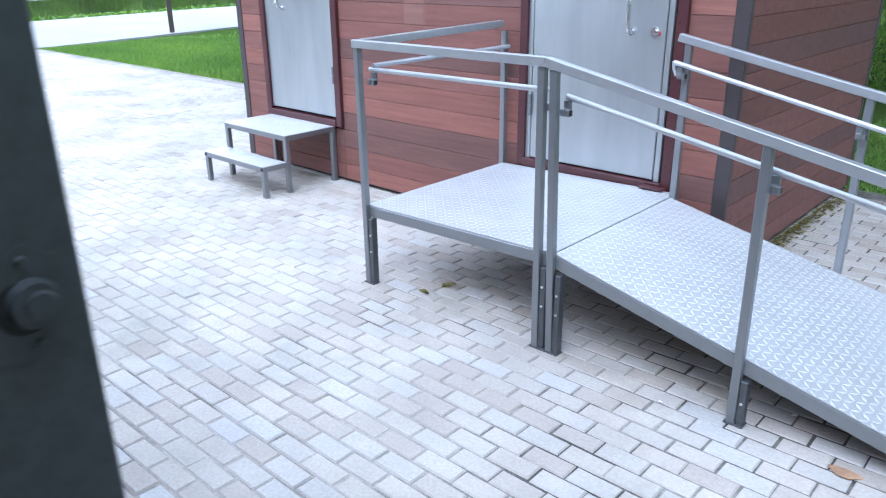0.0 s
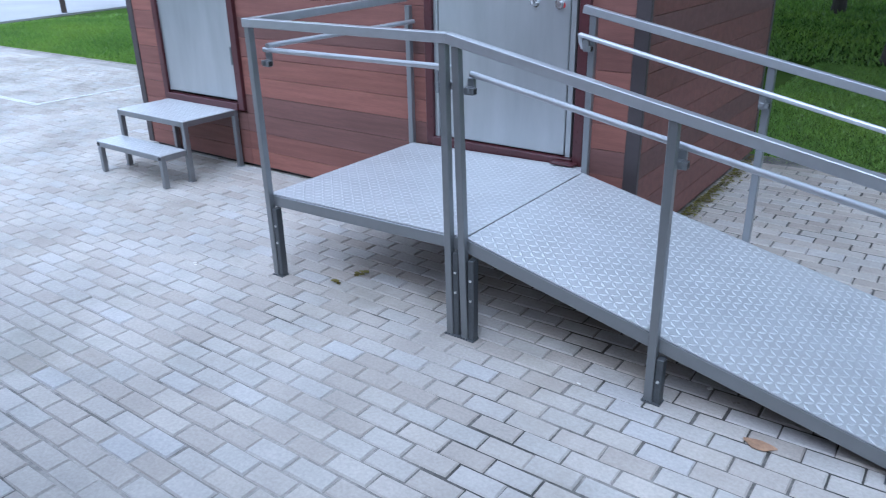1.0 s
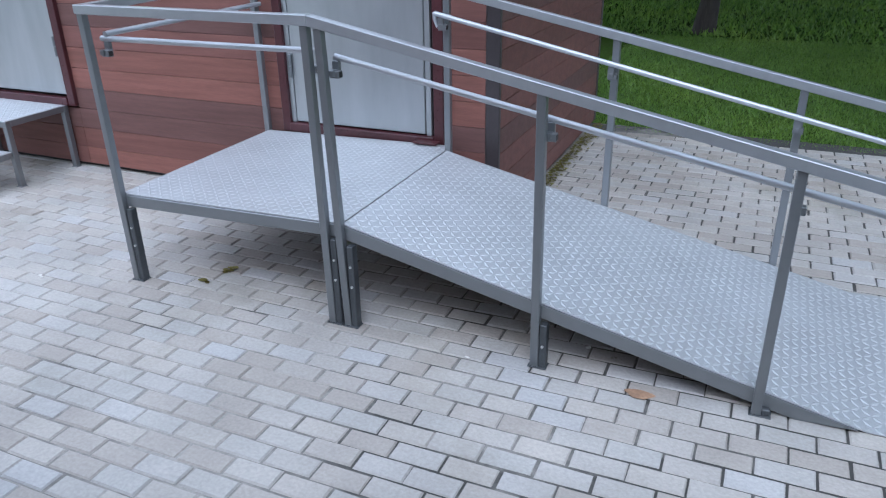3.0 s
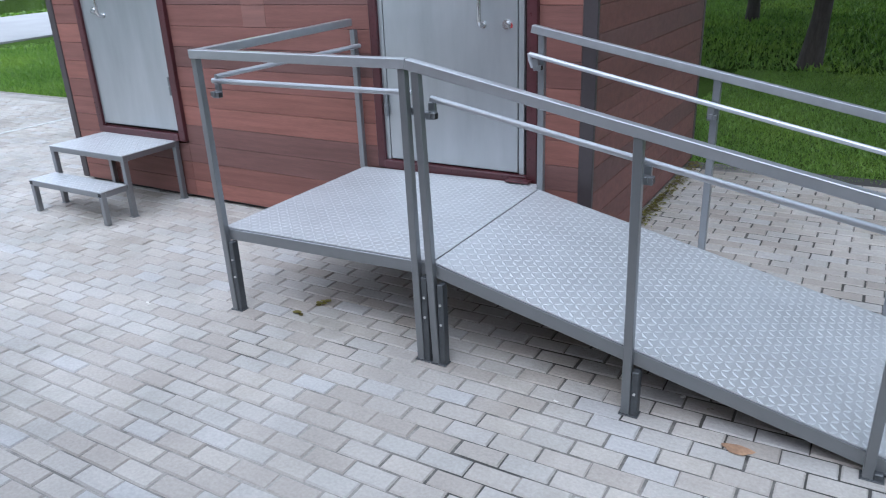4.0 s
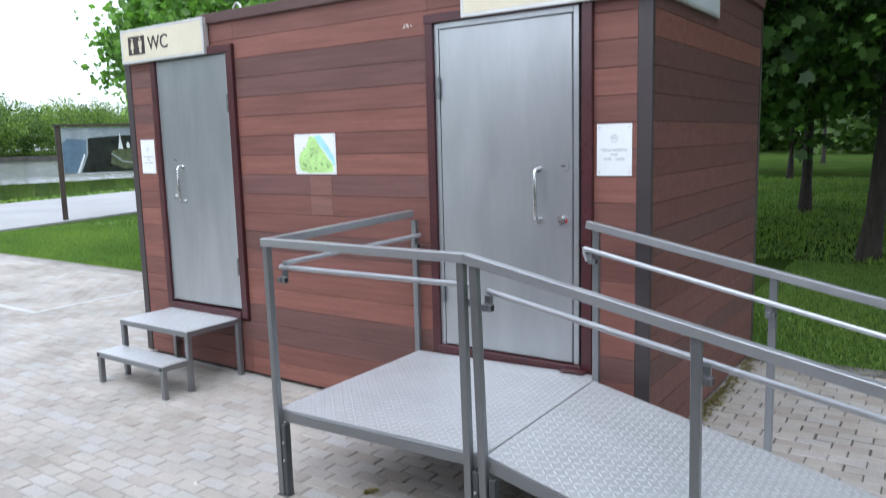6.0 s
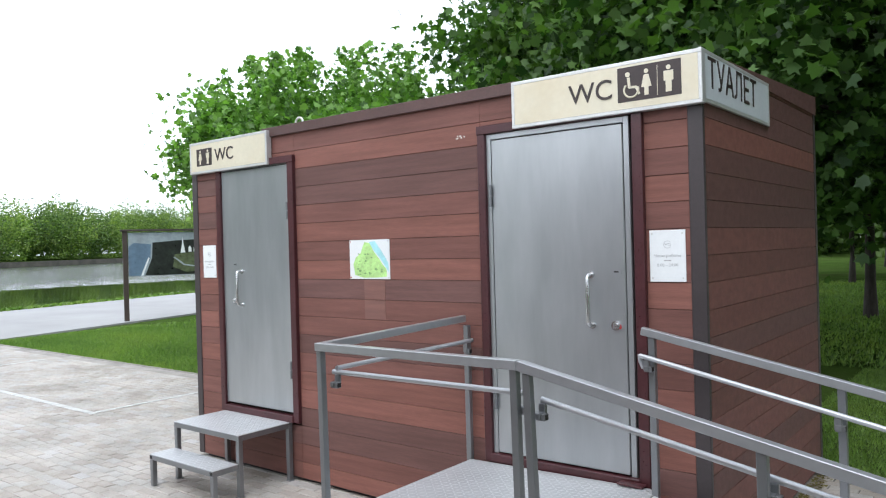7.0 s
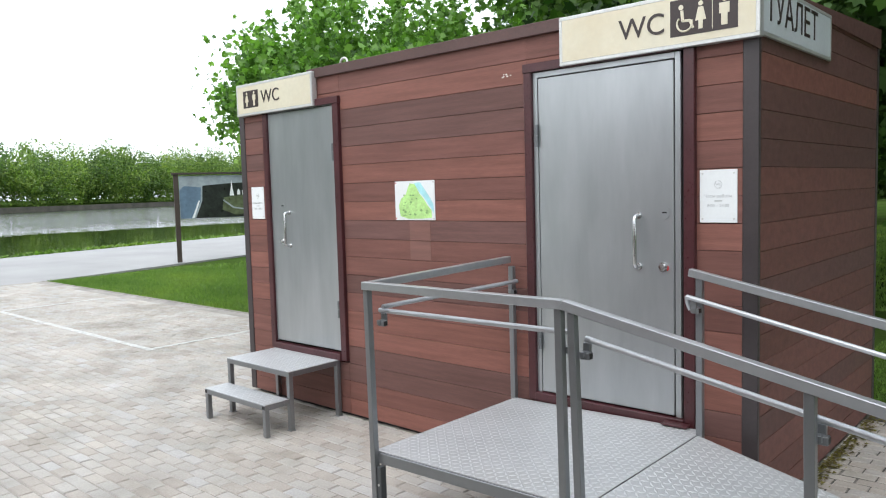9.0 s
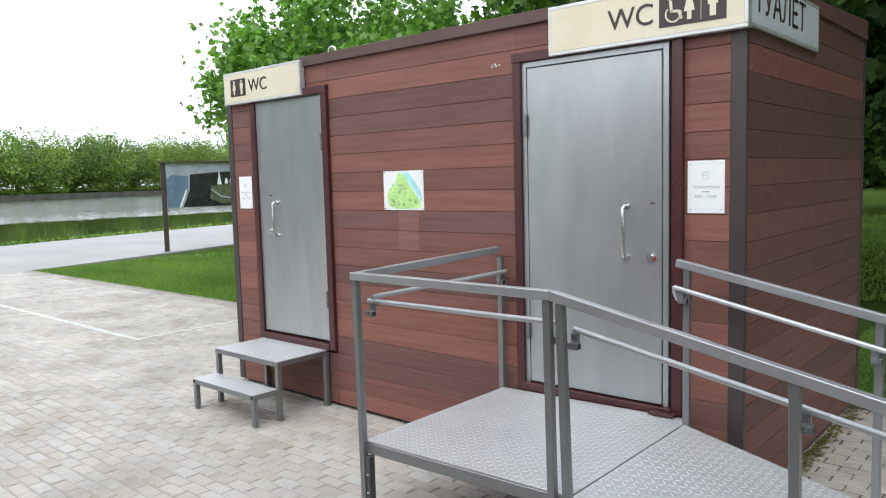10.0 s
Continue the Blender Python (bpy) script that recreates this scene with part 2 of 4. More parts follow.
def tube_path(pts, r, sides=10, bm=None):
    """A bent round tube through the points."""
    own = bmesh.new()
    pts = [Vector(p) for p in pts]
    rings = []
    for i, p in enumerate(pts):
        d = (pts[min(i + 1, len(pts) - 1)] - pts[max(i - 1, 0)]).normalized()
        if i == 0:
            side = d.orthogonal().normalized()
        side = (side - d * side.dot(d)).normalized()
        up = d.cross(side)
        rings.append([own.verts.new(p + side * (r * math.cos(a)) + up * (r * math.sin(a))) for a in [2 * math.pi * k / sides for k in range(sides)]])
    for a, b in zip(rings, rings[1:]):
        for k in range(sides):
            f = own.faces.new((a[k], a[(k + 1) % sides], b[(k + 1) % sides], b[k]))
            f.smooth = True
    own.faces.new(rings[0][::-1])
    own.faces.new(rings[-1])
    bmesh.ops.recalc_face_normals(own, faces=own.faces[:])
    round_off(own)
    return join(bm, own)


def plate(points, normal_axis, at, thick, bm=None):
    """A flat piece with the outline points (u, v), standing at a place on the axis, thick towards minus."""
    own = bmesh.new()
    def co(u, v, w):
        return {"x": (w, u, v), "y": (u, w, v), "z": (u, v, w)}[normal_axis]
    a = [own.verts.new(co(u, v, at)) for u, v in points]
    b = [own.verts.new(co(u, v, at - thick)) for u, v in points]
    own.faces.new(a)
    own.faces.new(b[::-1])
    for i in range(len(a)):
        j = (i + 1) % len(a)
        own.faces.new((a[i], b[i], b[j], a[j]))
    bmesh.ops.recalc_face_normals(own, faces=own.faces[:])
    return join(bm, own)


def disc(u, v, r, n=20, sx=1.0, sy=1.0):
    return [(u + sx * r * math.cos(2 * math.pi * k / n), v + sy * r * math.sin(2 * math.pi * k / n)) for k in range(n)]


def raw(name, verts, faces, mat, parent=None, smooth=False):
    me = bpy.data.meshes.new(name)
    me.from_pydata(verts, [], faces)
    me.materials.append(M[mat])
    if smooth:
        me.polygons.foreach_set("use_smooth", [True] * len(me.polygons))
    me.update()
    ob = new(name, me)
    ob.parent = parent
    return ob


def lettering(name, text, size, m, mat, parent, depth=0.002):
    """Letters of the built-in font as a mesh, standing in the pose m, centred."""
    cu = bpy.data.curves.new(name, "FONT")
    cu.body, cu.size, cu.extrude = text, size, depth
    cu.align_x, cu.align_y = "CENTER", "CENTER"
    tmp = new("lettering_tmp", cu)
    bpy.context.view_layer.update()
    me = bpy.data.meshes.new_from_object(tmp.evaluated_get(bpy.context.evaluated_depsgraph_get()))
    bpy.data.objects.remove(tmp)
    bpy.data.curves.remove(cu)
    me.transform(m)
    me.materials.clear()
    me.materials.append(M[mat])
    ob = new(name, me)
    ob.parent = parent
    return ob


# ---- ground ----
def far_x(y, x0):
    return x0 - 0.57 * (y - 55)


def near_x(y, x0):
    """The near shore and the path run slightly askew to the paving."""
    return x0 - 0.27 * (y - 4)


def ground_sheet():
    """One sheet: park ground, river bed and far bank, out to the horizon."""
    ys = [-1500, -120, -60, -20, 20, 60, 120, 240, 500, 2500]
    stations = [(2500, 0, 0), (300, 0, 0), (40, 0, 0), (-27.2, 1, -0.03), (-28.4, 1, -0.25), (-30.5, 1, -1.3), (-60, 1, -1.6), (-186, 2, -1.6), (-191, 2, -0.4), (-195, 2, 0.5), (-290, 2, 2.0), (-2600, 0, 6.0)]
    verts, faces = [], []
    for x, skew, z in stations:
        for y in ys:
            yy = max(min(y, 240), -60)
            verts.append(((x, near_x(yy, x), far_x(yy, x))[skew], y, z - 0.03))
    w = len(ys)
    for i in range(len(stations) - 1):
        for j in range(w - 1):
            a = i * w + j
            faces.append((a, a + w, a + w + 1, a + 1))
    return raw("ground", verts, faces, "lawn")


ground = tagged(ground_sheet(), "mown green park lawn reaching down to the river", "ground", kind="structure")
water = part("water", box((-700, -700, -1.0), (-5.0, 900, -0.62)), "water")
tagged(water, "calm green river water rippled further out", "water", kind="structure")


def slab(name, x0, x1, y0, y1, top, mat, label, cat, low=-0.06):
    return tagged(part(name, box((x0, y0, low), (x1, y1, top)), mat), label, cat, kind="structure")


pavement = slab("pavement", -17.4, 4.2, -7.0, 2.6, -0.0055, "joint", "grey concrete block paving with sandy joints", "pavement")
edge = [(-17.4, 2.8), (near_x(60, -17.7), 60), (near_x(130, -17.7), 130), (near_x(130, -26.3), 130), (near_x(-20, -26.3), -20), (-17.4, -20)]
path = tagged(part("road", plate(edge, "z", -0.004, 0.05), "asphalt"), "pale asphalt riverside path", "path", kind="structure")
for k, (a, b) in enumerate((((-17.4, 2.6), (-4.7, 2.67)),)):
    tagged(part("kerb", box((a[0], a[1], -0.06), (b[0], b[1], 0.003), 0.003), "kerb"), "narrow concrete edging along the lawn", "kerb", kind="structure")

# ---- the toilet cabin ----
XL, XR, YB = -4.797, -0.07, 2.588
SEAM0, PITCH = 0.162, 0.1485
cabin = thing("toilet_cabin", (-2.46, 0, 0), "brown plank-clad public toilet cabin with grey steel doors", "cabin")
CX = 2.46


def cab(x):
    return x + CX


core = part("wall", box((cab(XL) + 0.02, 0.02, 0.03), (cab(XR) - 0.02, YB - 0.02, 2.86)), "wall_core", cabin)
front = part("front_wall", box((cab(XL) + 0.01, 0.012, 0.03), (cab(XR) - 0.01, 0.02, 2.84)), "wall_core", cabin)
side = part("side_wall", box((cab(XR) - 0.02, 0.02, 0.03), (cab(XR) - 0.012, YB - 0.01, 2.86)), "wall_core", cabin)
def roof_z(y):
    return 2.875 + 0.044 * y


part("roof", plate([(-0.005, 2.86), (YB + 0.02, 2.86), (YB + 0.02, roof_z(YB)), (-0.005, roof_z(0))], "x", cab(XR) + 0.01, XR - XL + 0.02), "fascia", cabin)
part("base_frame", box((cab(XL) + 0.06, 0.03, 0.0), (cab(XR) - 0.06, YB - 0.05, 0.03)), "black", cabin)

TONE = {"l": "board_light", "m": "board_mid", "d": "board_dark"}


def board_rows(z0, z1):
    """Rows of cladding between two heights: index, bottom, top."""
    out = []
    for k in range(-1, 21):
        a, b = SEAM0 + PITCH * k, SEAM0 + PITCH * (k + 1)
        a, b = max(a, z0), min(b, z1)
        if b - a > 0.02:
            out.append((k + 1, a + 0.0013, b - 0.0013))
    return out


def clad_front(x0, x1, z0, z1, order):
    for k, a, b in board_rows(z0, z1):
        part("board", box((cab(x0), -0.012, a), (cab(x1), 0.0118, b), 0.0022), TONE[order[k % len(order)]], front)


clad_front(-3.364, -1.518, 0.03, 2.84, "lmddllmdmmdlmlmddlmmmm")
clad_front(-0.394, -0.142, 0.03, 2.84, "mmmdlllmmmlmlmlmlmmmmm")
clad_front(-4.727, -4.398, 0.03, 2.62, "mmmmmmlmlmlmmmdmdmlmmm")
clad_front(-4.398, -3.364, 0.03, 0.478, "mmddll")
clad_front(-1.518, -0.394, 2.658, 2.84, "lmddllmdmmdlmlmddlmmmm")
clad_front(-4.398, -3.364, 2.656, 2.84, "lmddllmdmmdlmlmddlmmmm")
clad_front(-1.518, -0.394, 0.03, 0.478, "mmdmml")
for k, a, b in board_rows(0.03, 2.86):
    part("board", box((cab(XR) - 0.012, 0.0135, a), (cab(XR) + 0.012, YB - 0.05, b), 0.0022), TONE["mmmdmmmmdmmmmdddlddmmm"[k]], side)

for name, x0, x1, y0, y1 in (("corner_trim", XR - 0.072, XR + 0.013, -0.02, 0.012), ("corner_trim", XL - 0.006, XL + 0.07, -0.02, 0.06), ("corner_trim", XR - 0.04, XR + 0.016, YB - 0.05, YB + 0.012)):
    bm = box((cab(x0), y0, 0.03), (cab(x1), y1, 2.86), 0.004)
    part(name, bm, "corner", cabin, "dark grey-brown corner profile")
bm = box((cab(-3.742), -0.04, 2.826), (cab(-1.22), -0.013, 2.897), 0.004)
box((cab(-3.742), -0.04, 2.893), (cab(-1.22), 0.05, 2.903), 0.002, bm)
part("fascia", bm, "fascia", cabin, "dark brown roof edge board")
part("fascia", plate([(0.02, 2.855), (YB + 0.02, 2.855), (YB + 0.02, roof_z(YB) + 0.012), (0.02, roof_z(0) + 0.012)], "x", cab(XR) + 0.022, 0.014), "board_dark", cabin, "dark brown roof edge board")
bm = tube_path([(cab(-3.42) + 0.045 * math.cos(a), 0.1, 2.9 + 0.03 + 0.045 * math.sin(a)) for a in [math.pi * (-0.2 + 1.4 * k / 12) for k in range(13)]], 0.009)
part("lifting_eye", bm, "alu", cabin, "steel lifting eye on the roof")


def handle(x, z0, z1, parent):
    y = -0.026
    pts = [(x, y + 0.012, z1), (x, y - 0.03, z1), (x, y - 0.045, z1 - 0.006), (x, y - 0.052, z1 - 0.022), (x, y - 0.052, z0 + 0.022), (x, y - 0.045, z0 + 0.006), (x, y - 0.03, z0), (x, y + 0.012, z0)]
    bm = tube_path(pts, 0.0125, 12)
    for z in (z0, z1):
        rod((x, y + 0.004, z), (x, y - 0.006, z), 0.02, 16, bm)
    return part("handle", bm, "chrome", parent, "polished steel pull handle")


def hinge(x, z, parent):
    bm = rod((x, -0.04, z - 0.07), (x, -0.04, z - 0.002), 0.011, 10)
    rod((x, -0.04, z + 0.002), (x, -0.04, z + 0.07), 0.011, 10, bm)
    return part("hinge", bm, "steel_paint", parent, "painted barrel hinge")


def keyhole(x, z, parent, r=0.036):
    p = part("lock_plate", plate([(x + r * math.sin(math.pi / 3 * k), z + r * 1.1 * math.cos(math.pi / 3 * k)) for k in range(6)], "y", -0.0245, 0.004), "door_paint", parent, "six-sided painted keyhole plate")
    part("keyhole", box((x - 0.014, -0.0305, z - 0.004), (x + 0.014, -0.0287, z + 0.004)), "black", p)
    return p


def latch(x, z, parent):
    p = part("latch", rod((x, -0.02, z), (x, -0.036, z), 0.027, 24), "chrome", parent, "round occupancy latch")
    part("latch_knob", rod((x, -0.036, z), (x, -0.052, z), 0.018, 20), "chrome", p)
    part("indicator", plate(disc(x + 0.024, z - 0.006, 0.011, 16, 0.8, 1.3), "y", -0.0245, 0.003), "red_dot", p, "small red occupied mark")
    return p


def cabin_door(name, x0, x1, z0, z1, hinge_right, parent, fr=0.034):
    """A steel door in its steel frame between x0 and x1."""
    d = thing(name)
    d.parent = parent
    bm = box((x0, -0.022, z0), (x0 + fr, 0.0, z1), 0.002)
    box((x1 - fr, -0.022, z0), (x1, 0.0, z1), 0.002, bm)
    box((x0 + fr, -0.022, z1 - fr), (x1 - fr, 0.0, z1), 0.002, bm)
    part("door_frame", bm, "door_paint", d)
    part("leaf", box((x0 + fr + 0.006, -0.024, z0 + 0.008), (x1 - fr - 0.006, 0.0, z1 - fr - 0.006), 0.004), "door_paint", d, "silver-grey painted steel leaf")
    part("gap", box((x0 + 0.01, -0.001, z0), (x1 - 0.01, 0.006, z1 - 0.01)), "black", d)
    hx = x1 - fr - 0.003 if hinge_right else x0 + fr + 0.003
    for z in (z0 + 0.36, z1 - 0.40):
        hinge(hx, z, d)
    return d


door_1 = cabin_door("door_1", cab(-1.465), cab(-0.479), 0.532, 2.596, False, cabin)
handle(cab(-0.733), 1.393, 1.69, door_1)
latch(cab(-0.582), 1.397, door_1)
keyhole(cab(-0.573), 1.707, door_1)
door_2 = cabin_door("door_2", cab(-4.345), cab(-3.425), 0.545, 2.605, True, cabin, 0.012)
handle(cab(-4.078), 1.42, 1.71, door_2)
latch(cab(-4.178), 1.455, door_2)
keyhole(cab(-4.17), 1.77, door_2, 0.02)

for x0, x1, top, w0, w1 in ((-1.522, -0.392, 2.653, 0.057, 0.062), (-4.402, -3.36, 2.651, 0.062, 0.068)):
    part("door_trim", box((cab(x0), -0.045, 0.477), (cab(x0 + w0), 0.01, top - 0.055), 0.003), "maroon", cabin)
    part("door_trim", box((cab(x1 - w1), -0.045, 0.477), (cab(x1), 0.01, top - 0.055), 0.003), "maroon", cabin)
    part("door_trim", box((cab(x0 - 0.004), -0.05, top - 0.055), (cab(x1 + 0.004), 0.01, top), 0.003), "maroon", cabin)
    part("threshold", box((cab(x0 + w0), -0.055, 0.477), (cab(x1 - w1), 0.01, 0.532), 0.003), "maroon", cabin, "maroon painted threshold")
part("threshold_cap", box((cab(-0.56), -0.12, 0.508), (cab(-0.41), -0.055, 0.518), 0.001), "maroon", cabin)

# things fixed to the cabin
def splash(bm, c, r, n, seed):
    rng = random.Random(seed)
    for k in range(n):
        u, v = c[0] + rng.gauss(0, r), c[1] + rng.gauss(0, r * 0.35)
        plate(disc(u, v, rng.uniform(0.003, 0.009), 8, rng.uniform(0.6, 1.5), rng.uniform(0.3, 0.8)), "y", -0.0125, 0.0012, bm)
    return bm


tagged(part("bird_dropping", splash(bmesh.new(), (-1.704, 2.602), 0.03, 6, 3), "chalk"), "small white bird dropping on brown planks", "stain")


# ---- signs ----
def light_box(name, u0, u1, z0, z1, label, face, on_side=False):
    """A flat illuminated sign: a shallow box with an aluminium rim."""
    t = thing(name, (0, 0, 0), label, "sign")
    f = 0.022
    if not on_side:
        y0, y1 = -0.075, -0.0405
        part("box", box((u0, y0 + 0.006, z0), (u1, y1 + 0.02, z1), 0.003), "alu", t)
        part("panel", box((u0 + f, y0 + 0.001, z0 + f), (u1 - f, y0 + 0.007, z1 - f)), face, t)
        for a, b in (((u0, y0, z0), (u1, y0 + 0.012, z0 + f)), ((u0, y0, z1 - f), (u1, y0 + 0.012, z1)), ((u0, y0, z0 + f), (u0 + f, y0 + 0.012, z1 - f)), ((u1 - f, y0, z0 + f), (u1, y0 + 0.012, z1 - f))):
            part("rim", box(a, b, 0.003), "alu", t)
    else:
        x1, x0 = -0.038, -0.056
        part("box", box((x0, u0, z0), (x1 - 0.006, u1, z1), 0.003), "alu", t)
        part("panel", box((x1 - 0.007, u0 + f, z0 + f), (x1 - 0.001, u1 - f, z1 - f)), face, t)
        for a, b in (((x1 - 0.012, u0, z0), (x1, u1, z0 + f)), ((x1 - 0.012, u0, z1 - f), (x1, u1, z1)), ((x1 - 0.012, u0, z0 + f), (x1, u0 + f, z1 - f)), ((x1 - 0.012, u1 - f, z0 + f), (x1, u1, z1 - f))):
            part("rim", box(a, b, 0.003), "alu", t)
    return t


def figure_mark(u, z, h, parent, skirt, y):
    """A plain restroom mark: a disc over a tapered block."""
    part("mark", plate(disc(u, z + 0.40 * h, 0.085 * h, 18), "y", y, 0.002), "cream", parent)
    w = 0.2 * h
    if skirt:
        pts = [(u - 0.09 * h, z + 0.28 * h), (u + 0.09 * h, z + 0.28 * h), (u + w, z - 0.18 * h), (u + 0.08 * h, z - 0.18 * h), (u + 0.08 * h, z - 0.48 * h), (u - 0.08 * h, z - 0.48 * h), (u - 0.08 * h, z - 0.18 * h), (u - w, z - 0.18 * h)]
    else:
        pts = [(u - 0.18 * h, z + 0.28 * h), (u + 0.18 * h, z + 0.28 * h), (u + 0.18 * h, z - 0.08 * h), (u + 0.11 * h, z - 0.08 * h), (u + 0.11 * h, z - 0.48 * h), (u - 0.11 * h, z - 0.48 * h), (u - 0.11 * h, z - 0.08 * h), (u - 0.18 * h, z - 0.08 * h)]
    part("mark", plate(pts, "y", y, 0.002), "cream", parent)


UP = pose(0, 0, 0, 90, 0, 0)
FY = -0.0745
sign_r = light_box("wc_sign", -1.228, -0.036, 2.602, 2.89, "aged cream WC light box with dark restroom marks", "cream")
lettering("letters", "WC", 0.162, pose(-0.683, FY - 0.002, 2.742) @ UP, "sign_ink", sign_r)
part("mark_panel", box((-0.513, FY - 0.0015, 2.662), (-0.147, FY + 0.002, 2.855)), "sign_ink", sign_r, "dark panel with restroom marks")
figure_mark(-0.342, 2.757, 0.15, sign_r, True, FY - 0.0022)
figure_mark(-0.216, 2.757, 0.15, sign_r, False, FY - 0.0022)
bm = plate(disc(-0.451, 2.812, 0.014, 16), "y", FY - 0.0022, 0.002)
own = bmesh.new()
ring = [(-0.431 + 0.042 * math.cos(a), FY - 0.003, 2.725 + 0.042 * math.sin(a)) for a in [math.pi * (0.75 + 1.35 * k / 16) for k in range(17)]]
tube_path(ring, 0.006, 6, bm)
beam((-0.446, FY - 0.003, 2.795), (-0.441, FY - 0.003, 2.738), 0.005, 0.016, 0, bm)
beam((-0.444, FY - 0.003, 2.74), (-0.401, FY - 0.003, 2.738), 0.005, 0.013, 0, bm)
beam((-0.403, FY - 0.003, 2.74), (-0.383, FY - 0.003, 2.695), 0.005, 0.013, 0, bm)
part("mark", bm, "cream", sign_r)
own.free()
part("divider", box((-0.281, FY - 0.003, 2.675), (-0.278, FY - 0.001, 2.84)), "cream", sign_r)
sign_l = light_box("wc_sign", -4.744, -3.636, 2.596, 2.879, "aged cream WC light box with two restroom marks", "cream")
lettering("letters", "WC", 0.157, pose(-4.22, FY - 0.002, 2.737) @ UP, "sign_ink", sign_l)
part("mark_panel", box((-4.632, FY - 0.0015, 2.662), (-4.402, FY + 0.002, 2.815)), "sign_ink", sign_l, "dark panel with two restroom marks")
figure_mark(-4.573, 2.739, 0.13, sign_l, True, FY - 0.0022)
figure_mark(-4.46, 2.739, 0.13, sign_l, False, FY - 0.0022)
sign_s = light_box("toilet_sign", -0.07, 1.209, 2.612, 2.895, "white light box lettered for the toilet", "white_acrylic", True)
lettering("letters", "ТУАЛЕТ", 0.23, pose(-0.0385, 0.47, 2.765) @ pose(0, 0, 0, 90, 0, 90), "sign_ink", sign_s)


def notice(x0, x1, z0, z1, label, words):
    t = thing("notice", ((x0 + x1) / 2, -0.0125, z0), label, "notice")
    w, h = x1 - x0, z1 - z0
    part("plate", box((-w / 2, -0.005, 0), (w / 2, 0, h), 0.001), "paper", t)
    for sx in (-1, 1):
        for z in (0.02, h - 0.02):
            part("screw", rod((sx * (w / 2 - 0.016), -0.004, z), (sx * (w / 2 - 0.016), -0.008, z), 0.005, 10), "alu", t)
    ring = [(0.02 * math.cos(a), -0.0052, h * 0.72 + 0.02 * math.sin(a)) for a in [2 * math.pi * k / 24 for k in range(25)]]
    part("ring", tube_path(ring, 0.0011, 5), "ink", t)
    lettering("letters", "WC", 0.018, pose(0, -0.0058, h * 0.72) @ UP, "ink", t, 0.0004)
    for text, size, z in words:
        if text:
            lettering("letters", text, size, pose(0, -0.0058, h * z) @ UP, "ink", t, 0.0004)
        else:
            part("text_bar", box((-size, -0.0062, h * z - 0.003), (size, -0.0045, h * z + 0.003)), "ink", t)
    return t


HOURS = (("Часы работы", 0.024, 0.5), ("", 0.02, 0.41), ("8:00 – 24:00", 0.024, 0.32))
notice(-0.373, -0.169, 1.652, 1.938, "white opening-hours plate on brown planks", HOURS)
notice(-4.66, -4.465, 1.652, 1.945, "white opening-hours plate beside the narrow cabin door", HOURS)


def park_map():
    t = thing("park_map", (-2.55, -0.0125, 1.652), "white sheet with a green park map and blue river", "map")
    part("sheet", box((-0.205, -0.004, 0), (0.205, 0, 0.292), 0.001), "paper", t)
    rng = random.Random(4)
    outline = [(-0.15, 0.03), (-0.165, 0.11), (-0.14, 0.16), (-0.09, 0.19), (-0.06, 0.25), (-0.045, 0.275), (0.01, 0.265), (0.05, 0.2), (0.1, 0.15), (0.13, 0.11), (0.17, 0.075), (0.175, 0.02), (0.08, 0.012), (-0.06, 0.01)]
    part("park_area", plate(outline, "y", -0.0045, 0.0008), "map_green", t)
    part("river", plate([(0.0, 0.275), (0.06, 0.28), (0.13, 0.2), (0.19, 0.12), (0.195, 0.05), (0.165, 0.09), (0.1, 0.165), (0.05, 0.21)], "y", -0.0045, 0.0009), "map_blue", t)
    bm = bmesh.new()
    for k in range(30):
        u, v = rng.uniform(-0.12, 0.15), rng.uniform(0.025, 0.2)
        if u > 0.02 and v > 0.2 - u:
            v *= 0.4
        plate(disc(u, v, rng.uniform(0.003, 0.009), 7, rng.uniform(0.7, 1.8), rng.uniform(0.5, 1.2)), "y", -0.0056, 0.0006, bm)
    tagged(part("groves", bm, "map_dark", t), kind="stuff")
    for sx in (-1, 1):
        for z in (0.012, 0.28):
            part("pin", rod((sx * 0.193, -0.004, z), (sx * 0.193, -0.008, z), 0.005, 10), "red_dot" if sx < 0 else "alu", t)
    return t


park_map()
M["faded"] = surface("faded_plank_patch", (0.195, 0.092, 0.075), 0.55, 0, 3, 26, 0.16, 0.2, (0.6, 6, 9))
bm = box((-2.612, -0.0135, 1.3525), (-2.40, -0.0122, 1.496))
tagged(part("faded_patch", bm, "faded"), "paler square where a sheet was removed", "mark")
tagged(part("faded_patch", box((-2.612, -0.0135, 1.4995), (-2.40, -0.0122, 1.644)), "faded"), "paler square where a sheet was removed", "mark")

# ---- platform and ramp ----
DECK, SLOPE, RSLOPE = 0.503, 0.228, 0.205
SEAM, PX = -0.325, -0.39


def ramp_z(x):
    """Top of the plates: the platform rises slightly towards the ramp."""
    return max(DECK - SLOPE * (x - SEAM), 0.009) if x > SEAM else DECK + 0.022 * (x - SEAM)


def rail_z(x, base):
    return base - RSLOPE * max(x - PX, 0)


